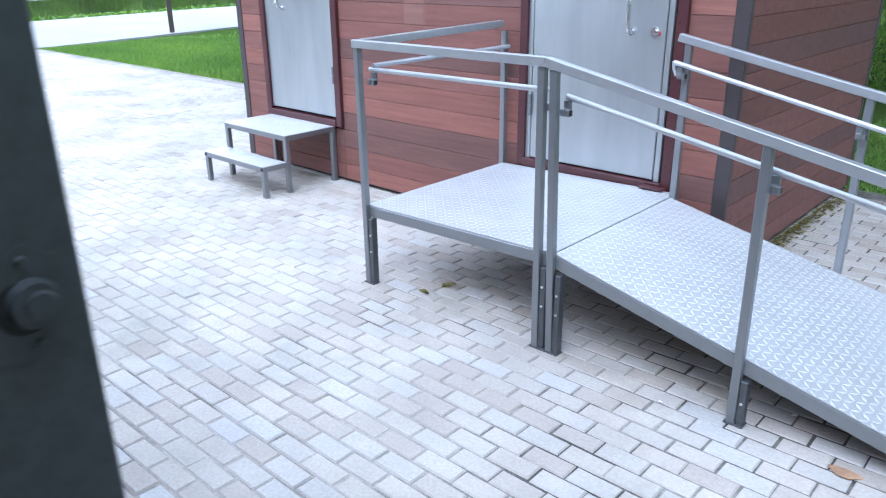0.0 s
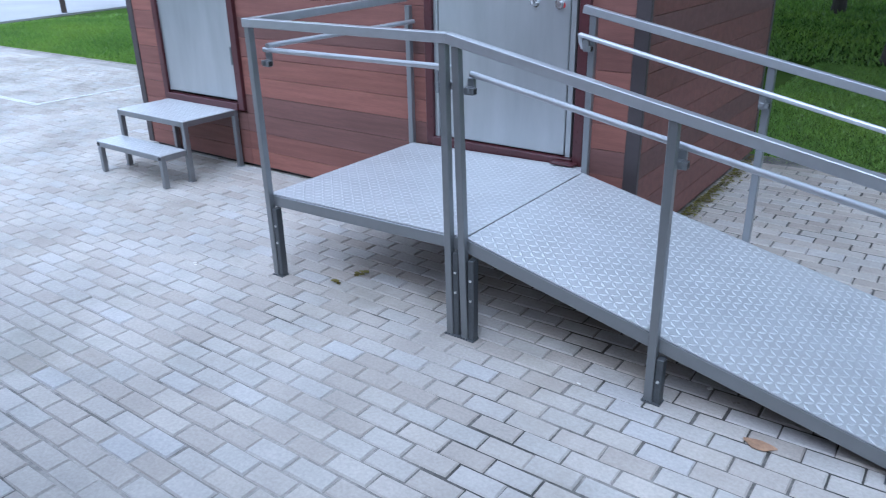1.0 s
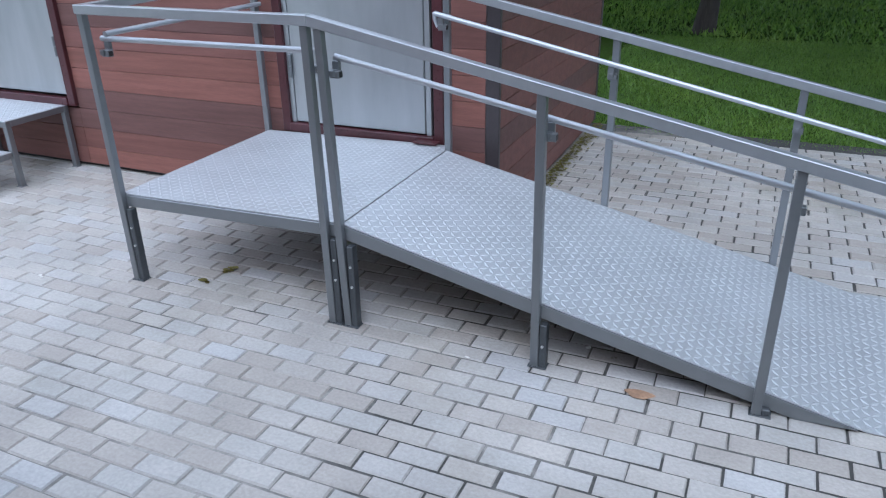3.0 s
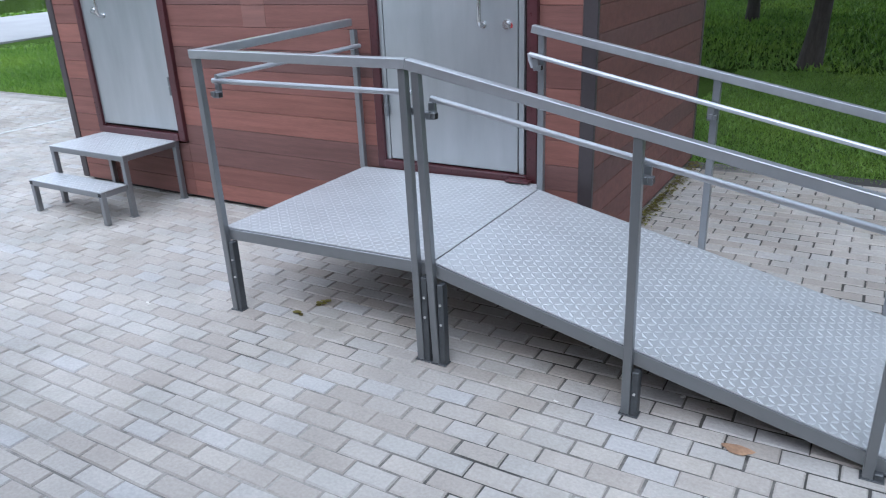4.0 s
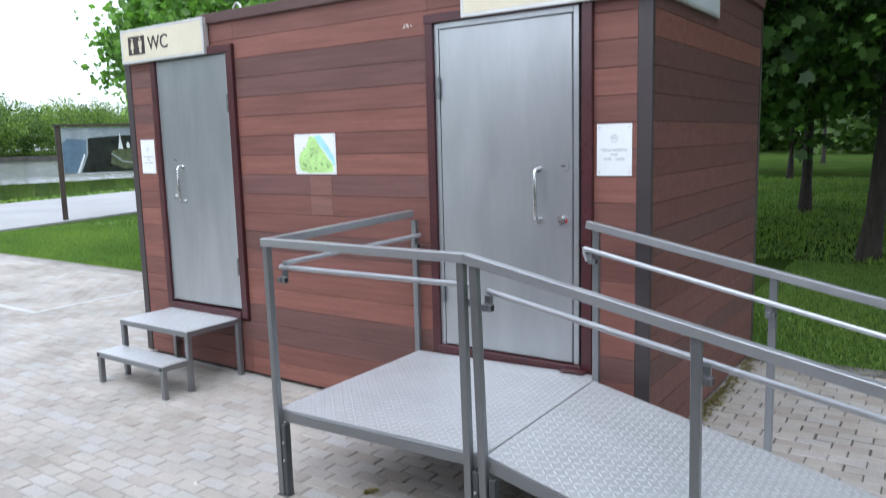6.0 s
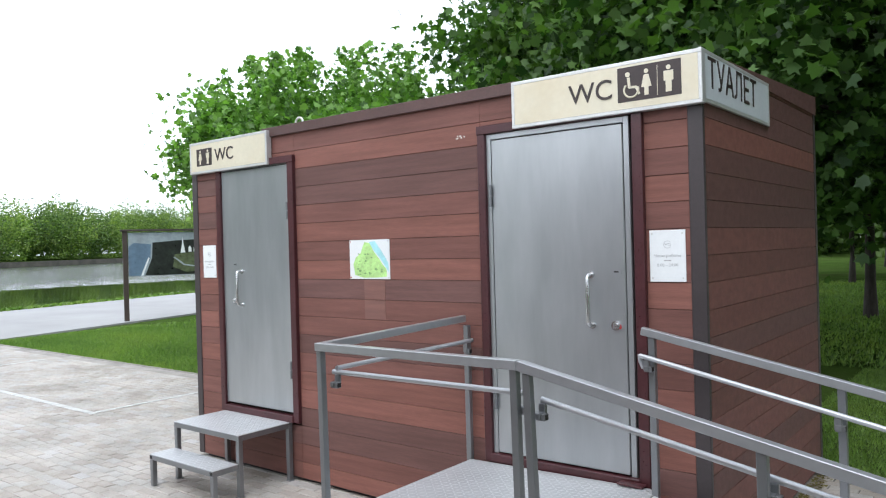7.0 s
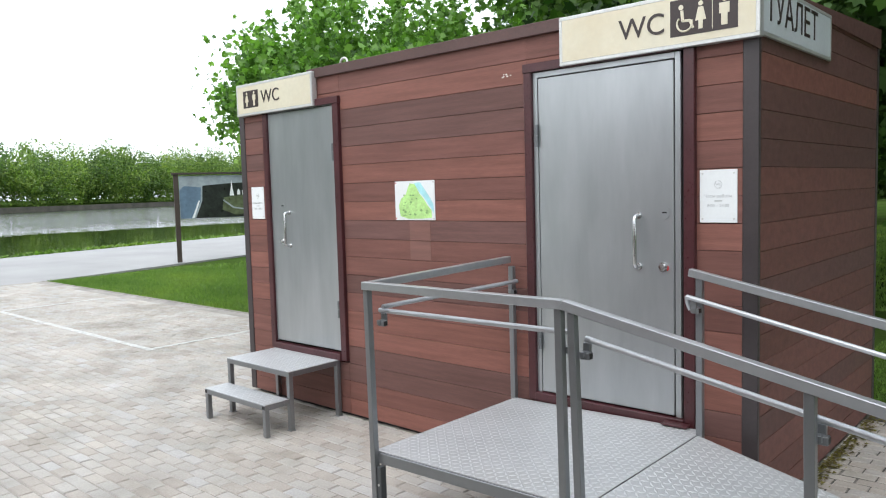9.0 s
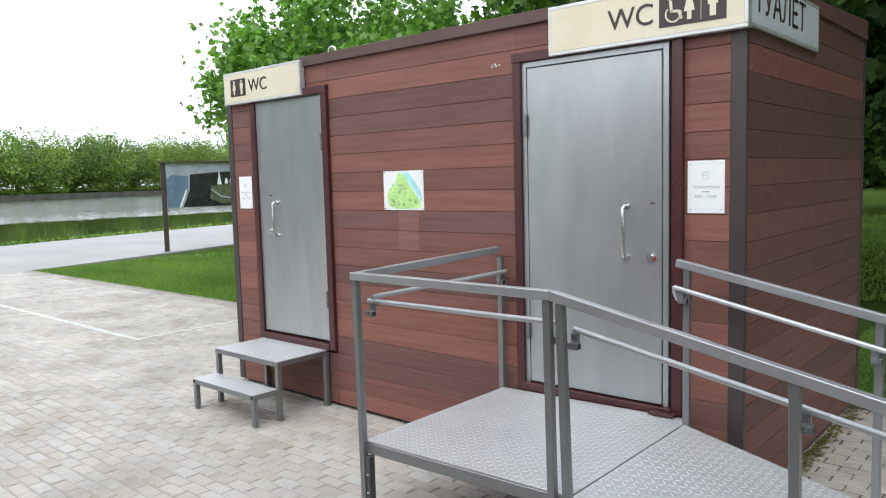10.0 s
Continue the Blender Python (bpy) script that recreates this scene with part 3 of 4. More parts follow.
def lens_field(name, x0, x1, y0, y1, zf, parent, pitch=0.0365):
    """Raised tread lenses, leaning one way and the other by turns."""
    verts, faces = [], []
    nx, ny = int((x1 - x0 - 0.03) / pitch), int((y1 - y0 - 0.03) / pitch)
    for i in range(nx + 1):
        for j in range(ny + 1):
            cx, cy = x0 + 0.015 + i * pitch, y0 + 0.015 + j * pitch
            s = 1 if (i + j) % 2 else -1
            ux, uy = 0.0215 * 0.7071, 0.0215 * 0.7071 * s
            vx, vy = -0.0095 * 0.7071 * s, 0.0095 * 0.7071
            b = len(verts)
            for px, py, h in ((cx + ux, cy + uy, 0), (cx + vx, cy + vy, 0), (cx - ux, cy - uy, 0), (cx - vx, cy - vy, 0), (cx + ux * 0.45, cy + uy * 0.5, 0.0023), (cx - ux * 0.5, cy - uy * 0.5, 0.0023)):
                verts.append((px, py, zf(px) + h))
            o = 1 if s > 0 else -1
            for f in ((0, 1, 4), (1, 2, 5), (1, 5, 4), (2, 3, 5), (3, 0, 4), (3, 4, 5)):
                faces.append(tuple(b + k for k in f))
    ob = raw(name, verts, faces, "tread_lens", parent)
    return tagged(ob, kind="stuff")


def clamp(p, along, parent, lower=False):
    """A small bracket that carries the lower bar on the inner side of a post."""
    x, y, z = p
    inn = along
    a = Vector((x, y, z - 0.055))
    bm = box((x - 0.012, min(y, y + inn * 0.055), z - 0.07), (x + 0.012, max(y, y + inn * 0.055), z - 0.045), 0.002)
    box((x - 0.016, y + inn * 0.045 - 0.008, z - 0.07), (x + 0.016, y + inn * 0.045 + 0.012, z - 0.012), 0.002, bm)
    b = part("bracket", bm, "steel_paint", parent, "small grey rail bracket")
    part("stub", box((x - 0.014, y + inn * 0.03 - 0.02, z - 0.078), (x + 0.03, y + inn * 0.03 + 0.012, z - 0.048), 0.002), "steel_paint", b)
    part("stub_mouth", box((x + 0.0295, y + inn * 0.03 - 0.016, z - 0.074), (x + 0.0312, y + inn * 0.03 + 0.008, z - 0.052)), "black", b)
    return b


platform = thing("entrance_platform", (-1.05, -0.66, 0), "silver tread-plate platform with grey steel guard rails", "platform")
part_p = platform
PO = Vector((1.05, 0.66, 0))


def P(x, y, z):
    return (x + PO.x, y + PO.y, z)


X0, X1, Y0, Y1 = -1.61, -0.33, -1.338, -0.07
deck = [(X0 + PO.x - 0.01, ramp_z(X0)), (X1 + PO.x, ramp_z(X1)), (X1 + PO.x, ramp_z(X1) - 0.005), (X0 + PO.x - 0.01, ramp_z(X0) - 0.005)]
plate_p = part("deck_plate", plate(deck, "y", Y1 + PO.y, Y1 - Y0), "tread", platform, "silver tread plate")
lens_field("tread_relief", X0 + 1.05, X1 + 1.05, Y0 + 0.66, Y1 + 0.66, lambda x: ramp_z(x - 1.05), plate_p)
LO, HI = ramp_z(X0) - 0.036, ramp_z(X1) - 0.036
for a, b in (((X0, Y0 + 0.01, LO), (X1, Y0 + 0.01, HI)), ((X0, Y1 - 0.02, LO), (X1, Y1 - 0.02, HI)), ((X0 + 0.02, Y0 + 0.032, LO), (X0 + 0.02, Y1 - 0.042, LO)), ((X1 - 0.02, Y0 + 0.032, HI), (X1 - 0.02, Y1 - 0.042, HI)), ((-1.0, Y0 + 0.032, LO), (-1.0, Y1 - 0.042, LO))):
    part("frame_beam", beam(P(*a), P(*b), 0.04, 0.06), "steel_paint", platform)


def post(x, y, top, parent, off, w=0.036, leg=True, z0=0.004, lean=0.0):
    """A square post from the ground to the rail, with a bolted leg behind it below the deck."""
    ox, oy = off
    bm = box((x + ox - w / 2, y + oy - w / 2, z0), (x + ox + w / 2, y + oy + w / 2, top), 0.003)
    for v in bm.verts:
        v.co.x += lean * v.co.z / top
    o = part("post", bm, "steel_paint", parent)
    if leg:
        g = part("leg", box((x + ox + w / 2, y + oy - 0.012, z0), (x + ox + w / 2 + 0.03, y + oy + 0.03, leg), 0.003), "steel_dark", parent, "dark adjusting leg bolted to the post")
        for z in (leg - 0.1, leg - 0.2):
            if z > 0.03:
                part("bolt", rod((x + ox + w / 2 + 0.015, y + oy - 0.018, z), (x + ox + w / 2 + 0.015, y + oy - 0.01, z), 0.006, 8), "alu", g)
    part("foot", box((x + ox - w / 2 - 0.008, y + oy - w / 2 - 0.006, 0.0), (x + ox + w / 2 + 0.036, y + oy + w / 2 + 0.012, 0.006), 0.001), "steel_dark", parent)
    return o


RT = 1.397
FY0 = -1.36
off = (PO.x, PO.y)
post(-1.598, FY0, RT - 0.042, platform, off, leg=DECK - 0.1, lean=-0.02)
post(-0.395, FY0, RT - 0.042, platform, off, leg=DECK - 0.072, lean=-0.022)
post(-1.632, -0.06, RT - 0.042, platform, off, leg=DECK - 0.1)
part("top_rail", beam(P(-1.637, FY0 - 0.006, RT - 0.021), P(-0.392, FY0 - 0.006, RT - 0.021), 0.044, 0.042), "rail", platform)
part("top_rail", beam(P(-1.615, FY0 + 0.017, RT - 0.021), P(-1.645, -0.075, RT + 0.004), 0.04, 0.042), "rail", platform)
LB = 1.236
part("lower_rail", rod(P(-1.6, -1.29, LB), P(-0.42, -1.29, LB + 0.006), 0.0135), "tube", platform, "round lower handrail tube")
part("lower_rail", rod(P(-1.565, -1.3, LB + 0.022), P(-1.575, -0.085, LB + 0.026), 0.0135), "tube", platform, "round lower handrail tube")
clamp(P(-1.565, FY0 + 0.02, LB), 1, platform)
clamp(P(-0.40, FY0 + 0.02, LB), 1, platform)
clamp(P(-1.6, -0.075, LB + 0.02), -1, platform)

ramp = thing("wheelchair_ramp", (0.8, -0.66, 0), "sloping silver tread-plate ramp with grey steel rails", "ramp")
PO = Vector((-0.8, 0.66, 0))
off = (PO.x, PO.y)
RX0, RX1, RYB = -0.322, 2.04, -0.165
TOE = SEAM + (DECK - 0.009) / SLOPE
bm = plate([(RX0 - 0.8, ramp_z(RX0)), (TOE - 0.8, ramp_z(TOE)), (RX1 - 0.8, 0.009), (RX1 - 0.8, 0.004), (TOE - 0.8, 0.004), (RX0 - 0.8, DECK - 0.006)], "y", RYB + 0.66, RYB - Y0)
plate_r = part("ramp_plate", bm, "tread", ramp, "silver tread plate")
lens_field("tread_relief", RX0 - 0.8, RX1 - 0.8, Y0 + 0.66, RYB + 0.66, lambda x: ramp_z(x + 0.8), plate_r)
for y in (Y0 + 0.01, RYB - 0.015):
    pts = [(RX0 - 0.8, ramp_z(RX0) - 0.007), (TOE - 0.83, ramp_z(TOE - 0.03) - 0.005), (1.60 - 0.8, 0.001), (RX0 - 0.8, ramp_z(RX0) - 0.067)]
    part("side_beam", plate(pts, "y", y + 0.66 + 0.02, 0.04), "steel_paint", ramp)
for x in (-0.3, 0.55, 1.2):
    part("cross_beam", beam(P(x, Y0 + 0.032, ramp_z(x) - 0.04), P(x, RYB - 0.036, ramp_z(x) - 0.04), 0.04, 0.05), "steel_paint", ramp)
# the front rail, then the one by the cabin: line, inner side, rail heights, falls, posts
for y, s, top, fall, low, lfall, places in ((FY0, 1, RT, 0.205, 1.236, 0.191, (-0.311, 0.588, 1.464)), (-0.145, -1, 1.416, 0.209, 1.272, 0.217, (-0.318, 0.6, 1.478))):
    def high(x):
        return top - fall * max(x - PX, 0)

    def bar(x):
        return low - lfall * (x - PX)

    for k, x in enumerate(places):
        post(x, y, high(x) - 0.038, ramp, off, leg=max(ramp_z(x) - 0.09, 0.03), lean=(-0.042, -0.013, 0)[k] if s > 0 else 0)
        clamp(P(x + (-0.012, 0.006, 0.006)[k] if s > 0 else x - 0.008, y + 0.02 * s, bar(x)), s, ramp)
    a, b = (-0.392, 2.05) if s > 0 else (-0.372, 2.05)
    part("top_rail", beam(P(a, y - 0.006, high(a) - 0.021), P(b, y - 0.006, high(b) - 0.021), 0.044, 0.042), "rail", ramp)
    yy = y + s * 0.07
    a = -0.33 if s > 0 else -0.36
    part("lower_rail", rod(P(a, yy, bar(a)), P(2.1, yy, bar(2.1)), 0.0135), "tube", ramp, "round lower handrail tube")
    if s < 0:
        part("rail_end", tube_path([P(-0.36, yy, bar(-0.36) + 0.003), P(-0.362, yy + 0.01, bar(-0.36) - 0.03), P(-0.35, yy + 0.02, bar(-0.36) - 0.07)], 0.0125), "tube", ramp)

# ---- step stand ----
steps = thing("step_stand", (-3.9, -0.39, 0), "two-tread grey steel step stand with silver tread plates", "steps")
sx0, sx1 = -0.445, 0.438


def tread(y0, y1, z, parent, x0, x1):
    t = part("tread", box((x0, y0, z - 0.005), (x1, y1, z), 0.001), "tread", parent, "silver tread plate")
    lens_field("tread_relief", x0, x1, y0, y1, lambda x: z, t)
    for a, b in (((x0, y0 + 0.02, z - 0.026), (x1, y0 + 0.02, z - 0.026)), ((x0, y1 - 0.02, z - 0.026), (x1, y1 - 0.02, z - 0.026)), ((x0 + 0.02, y0 + 0.04, z - 0.026), (x0 + 0.02, y1 - 0.04, z - 0.026)), ((x1 - 0.02, y0 + 0.04, z - 0.026), (x1 - 0.02, y1 - 0.04, z - 0.026))):
        part("frame_beam", beam(a, b, 0.04, 0.04), "steel_paint", parent)


tread(-0.165, 0.365, 0.478, steps, sx0, sx1)
tread(-0.395, -0.17, 0.262, steps, sx0 + 0.01, sx1 - 0.005)
for x in (sx0 + 0.021, sx1 - 0.021):
    for y in (-0.144, 0.342):
        part("leg", box((x - 0.02, y - 0.02, 0.004), (x + 0.02, y + 0.02, 0.434), 0.003), "steel_paint", steps)
        part("foot", box((x - 0.026, y - 0.026, 0), (x + 0.026, y + 0.026, 0.005)), "steel_paint", steps)
for x in (sx0 + 0.031, sx1 - 0.026):
    part("leg", box((x - 0.02, -0.394, 0.004), (x + 0.02, -0.354, 0.218), 0.003), "steel_paint", steps)
    part("tube_cap", box((x - 0.016, -0.3975, 0.226), (x + 0.016, -0.3945, 0.252)), "black", steps)

# ---- behind the viewer: unseen walls and ceiling, added to carry the open door ----
for name, a, b in (("wall_south", (-4.0, -4.76, 0), (1.13, -4.64, 2.85)), ("wall_south_east", (1.98, -4.76, 0), (4.2, -4.64, 2.85)), ("wall_south_lintel", (1.13, -4.76, 2.56), (1.98, -4.64, 2.85)), ("wall_south_sill", (1.13, -4.76, 0), (1.98, -4.64, 0.5)), ("wall_south_back", (-4.0, -6.6, 0), (4.2, -6.5, 2.85)), ("ceiling", (-4.0, -6.6, 2.85), (4.2, -4.6, 2.92))):
    tagged(part(name, box(a, b), "board_dark"), "plain unseen wall added to carry the open door", "wall", kind="structure")

open_door = thing("steel_door", (1.16, -4.64, 0.52), "open dark grey steel door with a round lock", "door")
part("leaf", box((0.0, 0.02, 0.0), (0.045, 0.661, 2.0), 0.001), "steel_dark", open_door)
for z in (0.3, 1.7):
    part("hinge", rod((0.02, 0.008, z - 0.06), (0.02, 0.008, z + 0.06), 0.012, 10), "steel_dark", open_door)
ly, lz = 0.6424, 1.1454
lock = part("lock_plate", plate([(ly - 0.0195, lz + 0.010), (ly - 0.0014, lz + 0.0208), (ly + 0.0008, lz + 0.0213), (ly + 0.0113, lz + 0.0148), (ly + 0.0113, lz - 0.0225), (ly - 0.0195, lz - 0.0185)], "x", 0.0463, 0.0014), "steel_dark", open_door, "bent dark lock plate")
# Flat black disc, set off centre, stands in for shade around the lock ring.
part("lock_shade_disc", rod((0.0463, ly - 0.0028, lz - 0.001), (0.0468, ly - 0.0028, lz - 0.001), 0.0098, 28), "black", lock)
part("lock_ring", rod((0.0463, ly, lz), (0.0505, ly + 0.0004, lz), 0.0094, 28, None, 0.0082), "steel_dark", lock)
part("lock_core", rod((0.0505, ly + 0.0014, lz), (0.0528, ly + 0.0014, lz), 0.0056, 24, None, 0.0050), "steel_dark", lock)
for dy, dz in ((-0.001, 0.0157), (-0.0005, -0.0155)):
    part("screw", rod((0.0463, ly + dy, lz + dz), (0.0478, ly + dy, lz + dz), 0.0021, 12, None, 0.0014), "steel_dark", lock)

guard = thing("guard_panel", (1.767, -3.306, 0), "dark grey steel guard panel with folded edges", "panel")
part("panel", box((-0.245, -0.016, 0.12), (0.245, 0.016, 1.6), 0.004), "steel_dark", guard)
for sx in (-1, 1):
    part("post", box((sx * 0.255 - 0.015, -0.022, 0), (sx * 0.255 + 0.015, 0.022, 1.62), 0.004), "steel_dark", guard)

# ---- painted lines and small marks on the paving ----
def painted(x0, x1, y0, y1):
    return tagged(part("road_marking", box((x0, y0, 0.0005), (x1, y1, 0.0042)), "line"), "worn white bay line painted on the paving", "marking", "white bay lines", "structure")


painted(-12.9, -7.46, 0.27, 0.35)
painted(-7.56, -7.49, 0.35, 2.55)
painted(-12.93, -12.86, 0.35, 2.1)


def scatter_piece(name, x, y, r, mat, label, cat, seed, n=5):
    rng = random.Random(seed)
    bm = bmesh.new()
    for k in range(n):
        u, v = x + rng.gauss(0, r * 0.6), y + rng.gauss(0, r * 0.5)
        a = rng.uniform(0, 6.3)
        pts = [(u + r * rng.uniform(0.4, 1.0) * math.cos(a + t), v + r * rng.uniform(0.3, 0.8) * math.sin(a + t)) for t in [k2 * 2 * math.pi / 7 for k2 in range(7)]]
        plate(pts, "z", 0.004 + 0.003 * (k + 1), 0.002, bm)
    return tagged(part(name, bm, mat), label, cat)


scatter_piece("fallen_catkin", -1.256, -1.258, 0.022, "litter", "yellow-green fallen catkin on the paving", "litter", 2)
scatter_piece("fallen_catkin", -1.199, -1.116, 0.026, "litter", "yellow-green fallen catkin on the paving", "litter", 5)
scatter_piece("gum_spot", -2.102, -1.538, 0.014, "chalk", "flat white gum spot on a paver", "litter", 6, 2)
scatter_piece("gum_spot", 0.302, -1.422, 0.011, "chalk", "flat white gum spot on a paver", "litter", 7, 2)
scatter_piece("pebble", 0.769, -1.161, 0.014, "chalk", "pale pebble under the ramp", "litter", 8, 2)
scatter_piece("pebble", 0.889, -1.194, 0.012, "kerb", "pale pebble under the ramp", "litter", 9, 2)
tagged(part("rust_stain", plate([(1.035 + 0.055 * math.cos(t) * (1 + 0.25 * math.sin(3 * t)), -1.41 + 0.03 * math.sin(t)) for t in [k * math.pi / 8 for k in range(16)]], "z", 0.0052, 0.002), "rust"), "rusty orange stain on a paver", "stain")


def litter_strip():
    rng = np.random.default_rng(8)
    n = 900
    x = np.abs(rng.normal(0, 0.05, n)) - 0.05
    y = rng.uniform(0.0, 2.55, n)
    verts, faces = [], []
    for i in range(n):
        s, a = rng.uniform(0.006, 0.02), rng.uniform(0, 6.28)
        b = len(verts)
        for k in range(3):
            t = a + k * 2.1
            verts.append((x[i] + s * math.cos(t), y[i] + s * math.sin(t), 0.006 + 0.01 * rng.random()))
        faces.append((b, b + 1, b + 2))
    return tagged(raw("litter_strip", verts, faces, "litter"), "yellowish moss and catkins along the wall foot", "litter", kind="stuff")


litter_strip()

# ---- display boards by the river path ----
bill = thing("display_board", (-18.77, 6.87, 0), "dark wooden display board with a large aerial photo", "display board", rz=66)
part("post", box((-0.06, -0.05, 0), (0.06, 0.05, 2.3), 0.006), "post_wood", bill)
part("post", box((2.54, -0.05, 0), (2.66, 0.05, 2.3), 0.006), "post_wood", bill)
part("top_board", box((-0.1, -0.09, 2.3), (2.7, 0.09, 2.35), 0.006), "post_wood", bill)
photo = part("photo_panel", box((0.07, -0.03, 1.14), (2.53, -0.0, 2.27), 0.004), "photo_sky", bill, "aerial photo of a river bend, dark woods and a white church")
part("photo_wood", plate([(0.46, 1.15), (0.64, 1.6), (0.66, 2.0), (1.3, 2.05), (2.52, 2.1), (2.52, 1.15)], "y", -0.031, 0.003), "photo_wood", photo)
part("photo_river", plate([(0.08, 1.15), (0.42, 1.15), (0.6, 1.6), (0.62, 1.96), (0.2, 2.0), (0.08, 1.9)], "y", -0.031, 0.003), "photo_river", photo)
part("photo_field", plate([(1.15, 1.35), (1.5, 1.2), (2.3, 1.3), (2.45, 1.75), (1.7, 1.74), (1.2, 1.68)], "y", -0.0345, 0.002), "photo_field", photo)
part("photo_tower", plate([(1.35, 1.72), (1.47, 1.72), (1.43, 1.95), (1.41, 2.14), (1.39, 1.95)], "y", -0.037, 0.002), "paper", photo)
part("photo_road", plate([(1.16, 1.6), (1.2, 1.62), (1.45, 1.42), (1.9, 1.34), (1.88, 1.31), (1.42, 1.39)], "y", -0.037, 0.002), "photo_sky", photo)
for u in (1.55, 1.68, 1.85):
    part("photo_house", plate([(u, 1.74), (u + 0.08, 1.74), (u + 0.08, 1.84), (u + 0.04, 1.9), (u, 1.84)], "y", -0.037, 0.002), "paper", photo)
part("photo_road", plate([(0.36, 1.15), (0.42, 1.15), (0.58, 1.6), (0.55, 1.62)], "y", -0.0345, 0.002), "paper", photo)
bill.matrix_basis = bill.matrix_basis @ Matrix.Scale(1.1, 4)

# ---- foliage ----
MAPLE = np.array([(0, -0.5), (0.42, -0.36), (0.3, -0.06), (0.52, 0.18), (0.19, 0.2), (0, 0.56), (-0.19, 0.2), (-0.52, 0.18), (-0.3, -0.06), (-0.42, -0.36)])
OVAL = np.array([(0, -0.5), (0.36, -0.12), (0.24, 0.28), (0, 0.5), (-0.24, 0.28), (-0.36, -0.12)])


def leaf_mesh(name, centres, size, mat, seed, parent=None, shape=MAPLE, flat=0.6):
    """Many small leaves, each its own little plate, tilted at random about the level."""
    rng = np.random.default_rng(seed)
    n, k = len(centres), len(shape)
    nrm = rng.normal(0, 1, (n, 3))
    nrm[:, 2] = np.abs(nrm[:, 2]) + flat
    nrm /= np.linalg.norm(nrm, axis=1)[:, None]
    ref = rng.normal(0, 1, (n, 3))
    u = np.cross(nrm, ref)
    u /= np.linalg.norm(u, axis=1)[:, None]
    v = np.cross(nrm, u)
    s = size * rng.uniform(0.6, 1.25, n)
    droop = -0.35 * (shape[:, 0] ** 2) * 2
    co = centres[:, None, :] + s[:, None, None] * (shape[None, :, 0, None] * u[:, None, :] + shape[None, :, 1, None] * v[:, None, :] + droop[None, :, None] * nrm[:, None, :])
    me = bpy.data.meshes.new(name)
    me.vertices.add(n * k)
    me.vertices.foreach_set("co", co.reshape(-1))
    me.loops.add(n * k)
    me.loops.foreach_set("vertex_index", np.arange(n * k))
    me.polygons.add(n)
    me.polygons.foreach_set("loop_start", np.arange(n) * k)
    me.update(calc_edges=True)
    me.materials.append(M[mat])
    ob = new(name, me)
    ob.parent = parent
    return ob


def trunk_mesh(base_r, height, lean, rng, limbs, parent, fork):
    """A tapered, slightly crooked trunk with limbs that reach into the crown."""
    pts, radii = [], []
    for k in range(9):
        t = k / 8
        pts.append(Vector((lean[0] * t + 0.06 * math.sin(3.1 * t + rng.random()), lean[1] * t + 0.05 * math.cos(2.3 * t), -0.05 + height * t)))
        radii.append(base_r * (1.35 if k == 0 else 1 - 0.62 * t))
    bm = taper(pts, radii, 12)
    trunk = part("trunk", bm, "bark", parent)
    for tip in limbs:
        tip = Vector(tip)
        t = rng.uniform(*fork)
        a = pts[0].lerp(pts[-1], t)
        r = base_r * (1 - 0.62 * t) * rng.uniform(0.35, 0.55)
        mid = a.lerp(tip, 0.5) + Vector((rng.uniform(-0.2, 0.2), rng.uniform(-0.2, 0.2), rng.uniform(0.1, 0.45)))
        part("limb", taper([a, a.lerp(mid, 0.5), mid, mid.lerp(tip, 0.6), tip], [r, r * 0.8, r * 0.6, r * 0.35, r * 0.12], 7), "bark", trunk)
    return trunk


def taper(pts, radii, sides):
    own = bmesh.new()
    rings = []
    for i, p in enumerate(pts):
        d = (pts[min(i + 1, len(pts) - 1)] - pts[max(i - 1, 0)]).normalized()
        q = d.to_track_quat("Z", "Y")
        rings.append([own.verts.new(p + q @ Vector((radii[i] * math.cos(a) * (1 + 0.08 * math.sin(3 * a + i)), radii[i] * math.sin(a), 0))) for a in [2 * math.pi * k / sides for k in range(sides)]])
    for a, b in zip(rings, rings[1:]):
        for k in range(sides):
            f = own.faces.new((a[k], a[(k + 1) % sides], b[(k + 1) % sides], b[k]))
            f.smooth = True
    own.faces.new(rings[-1])
    bmesh.ops.recalc_face_normals(own, faces=own.faces[:])
    return own


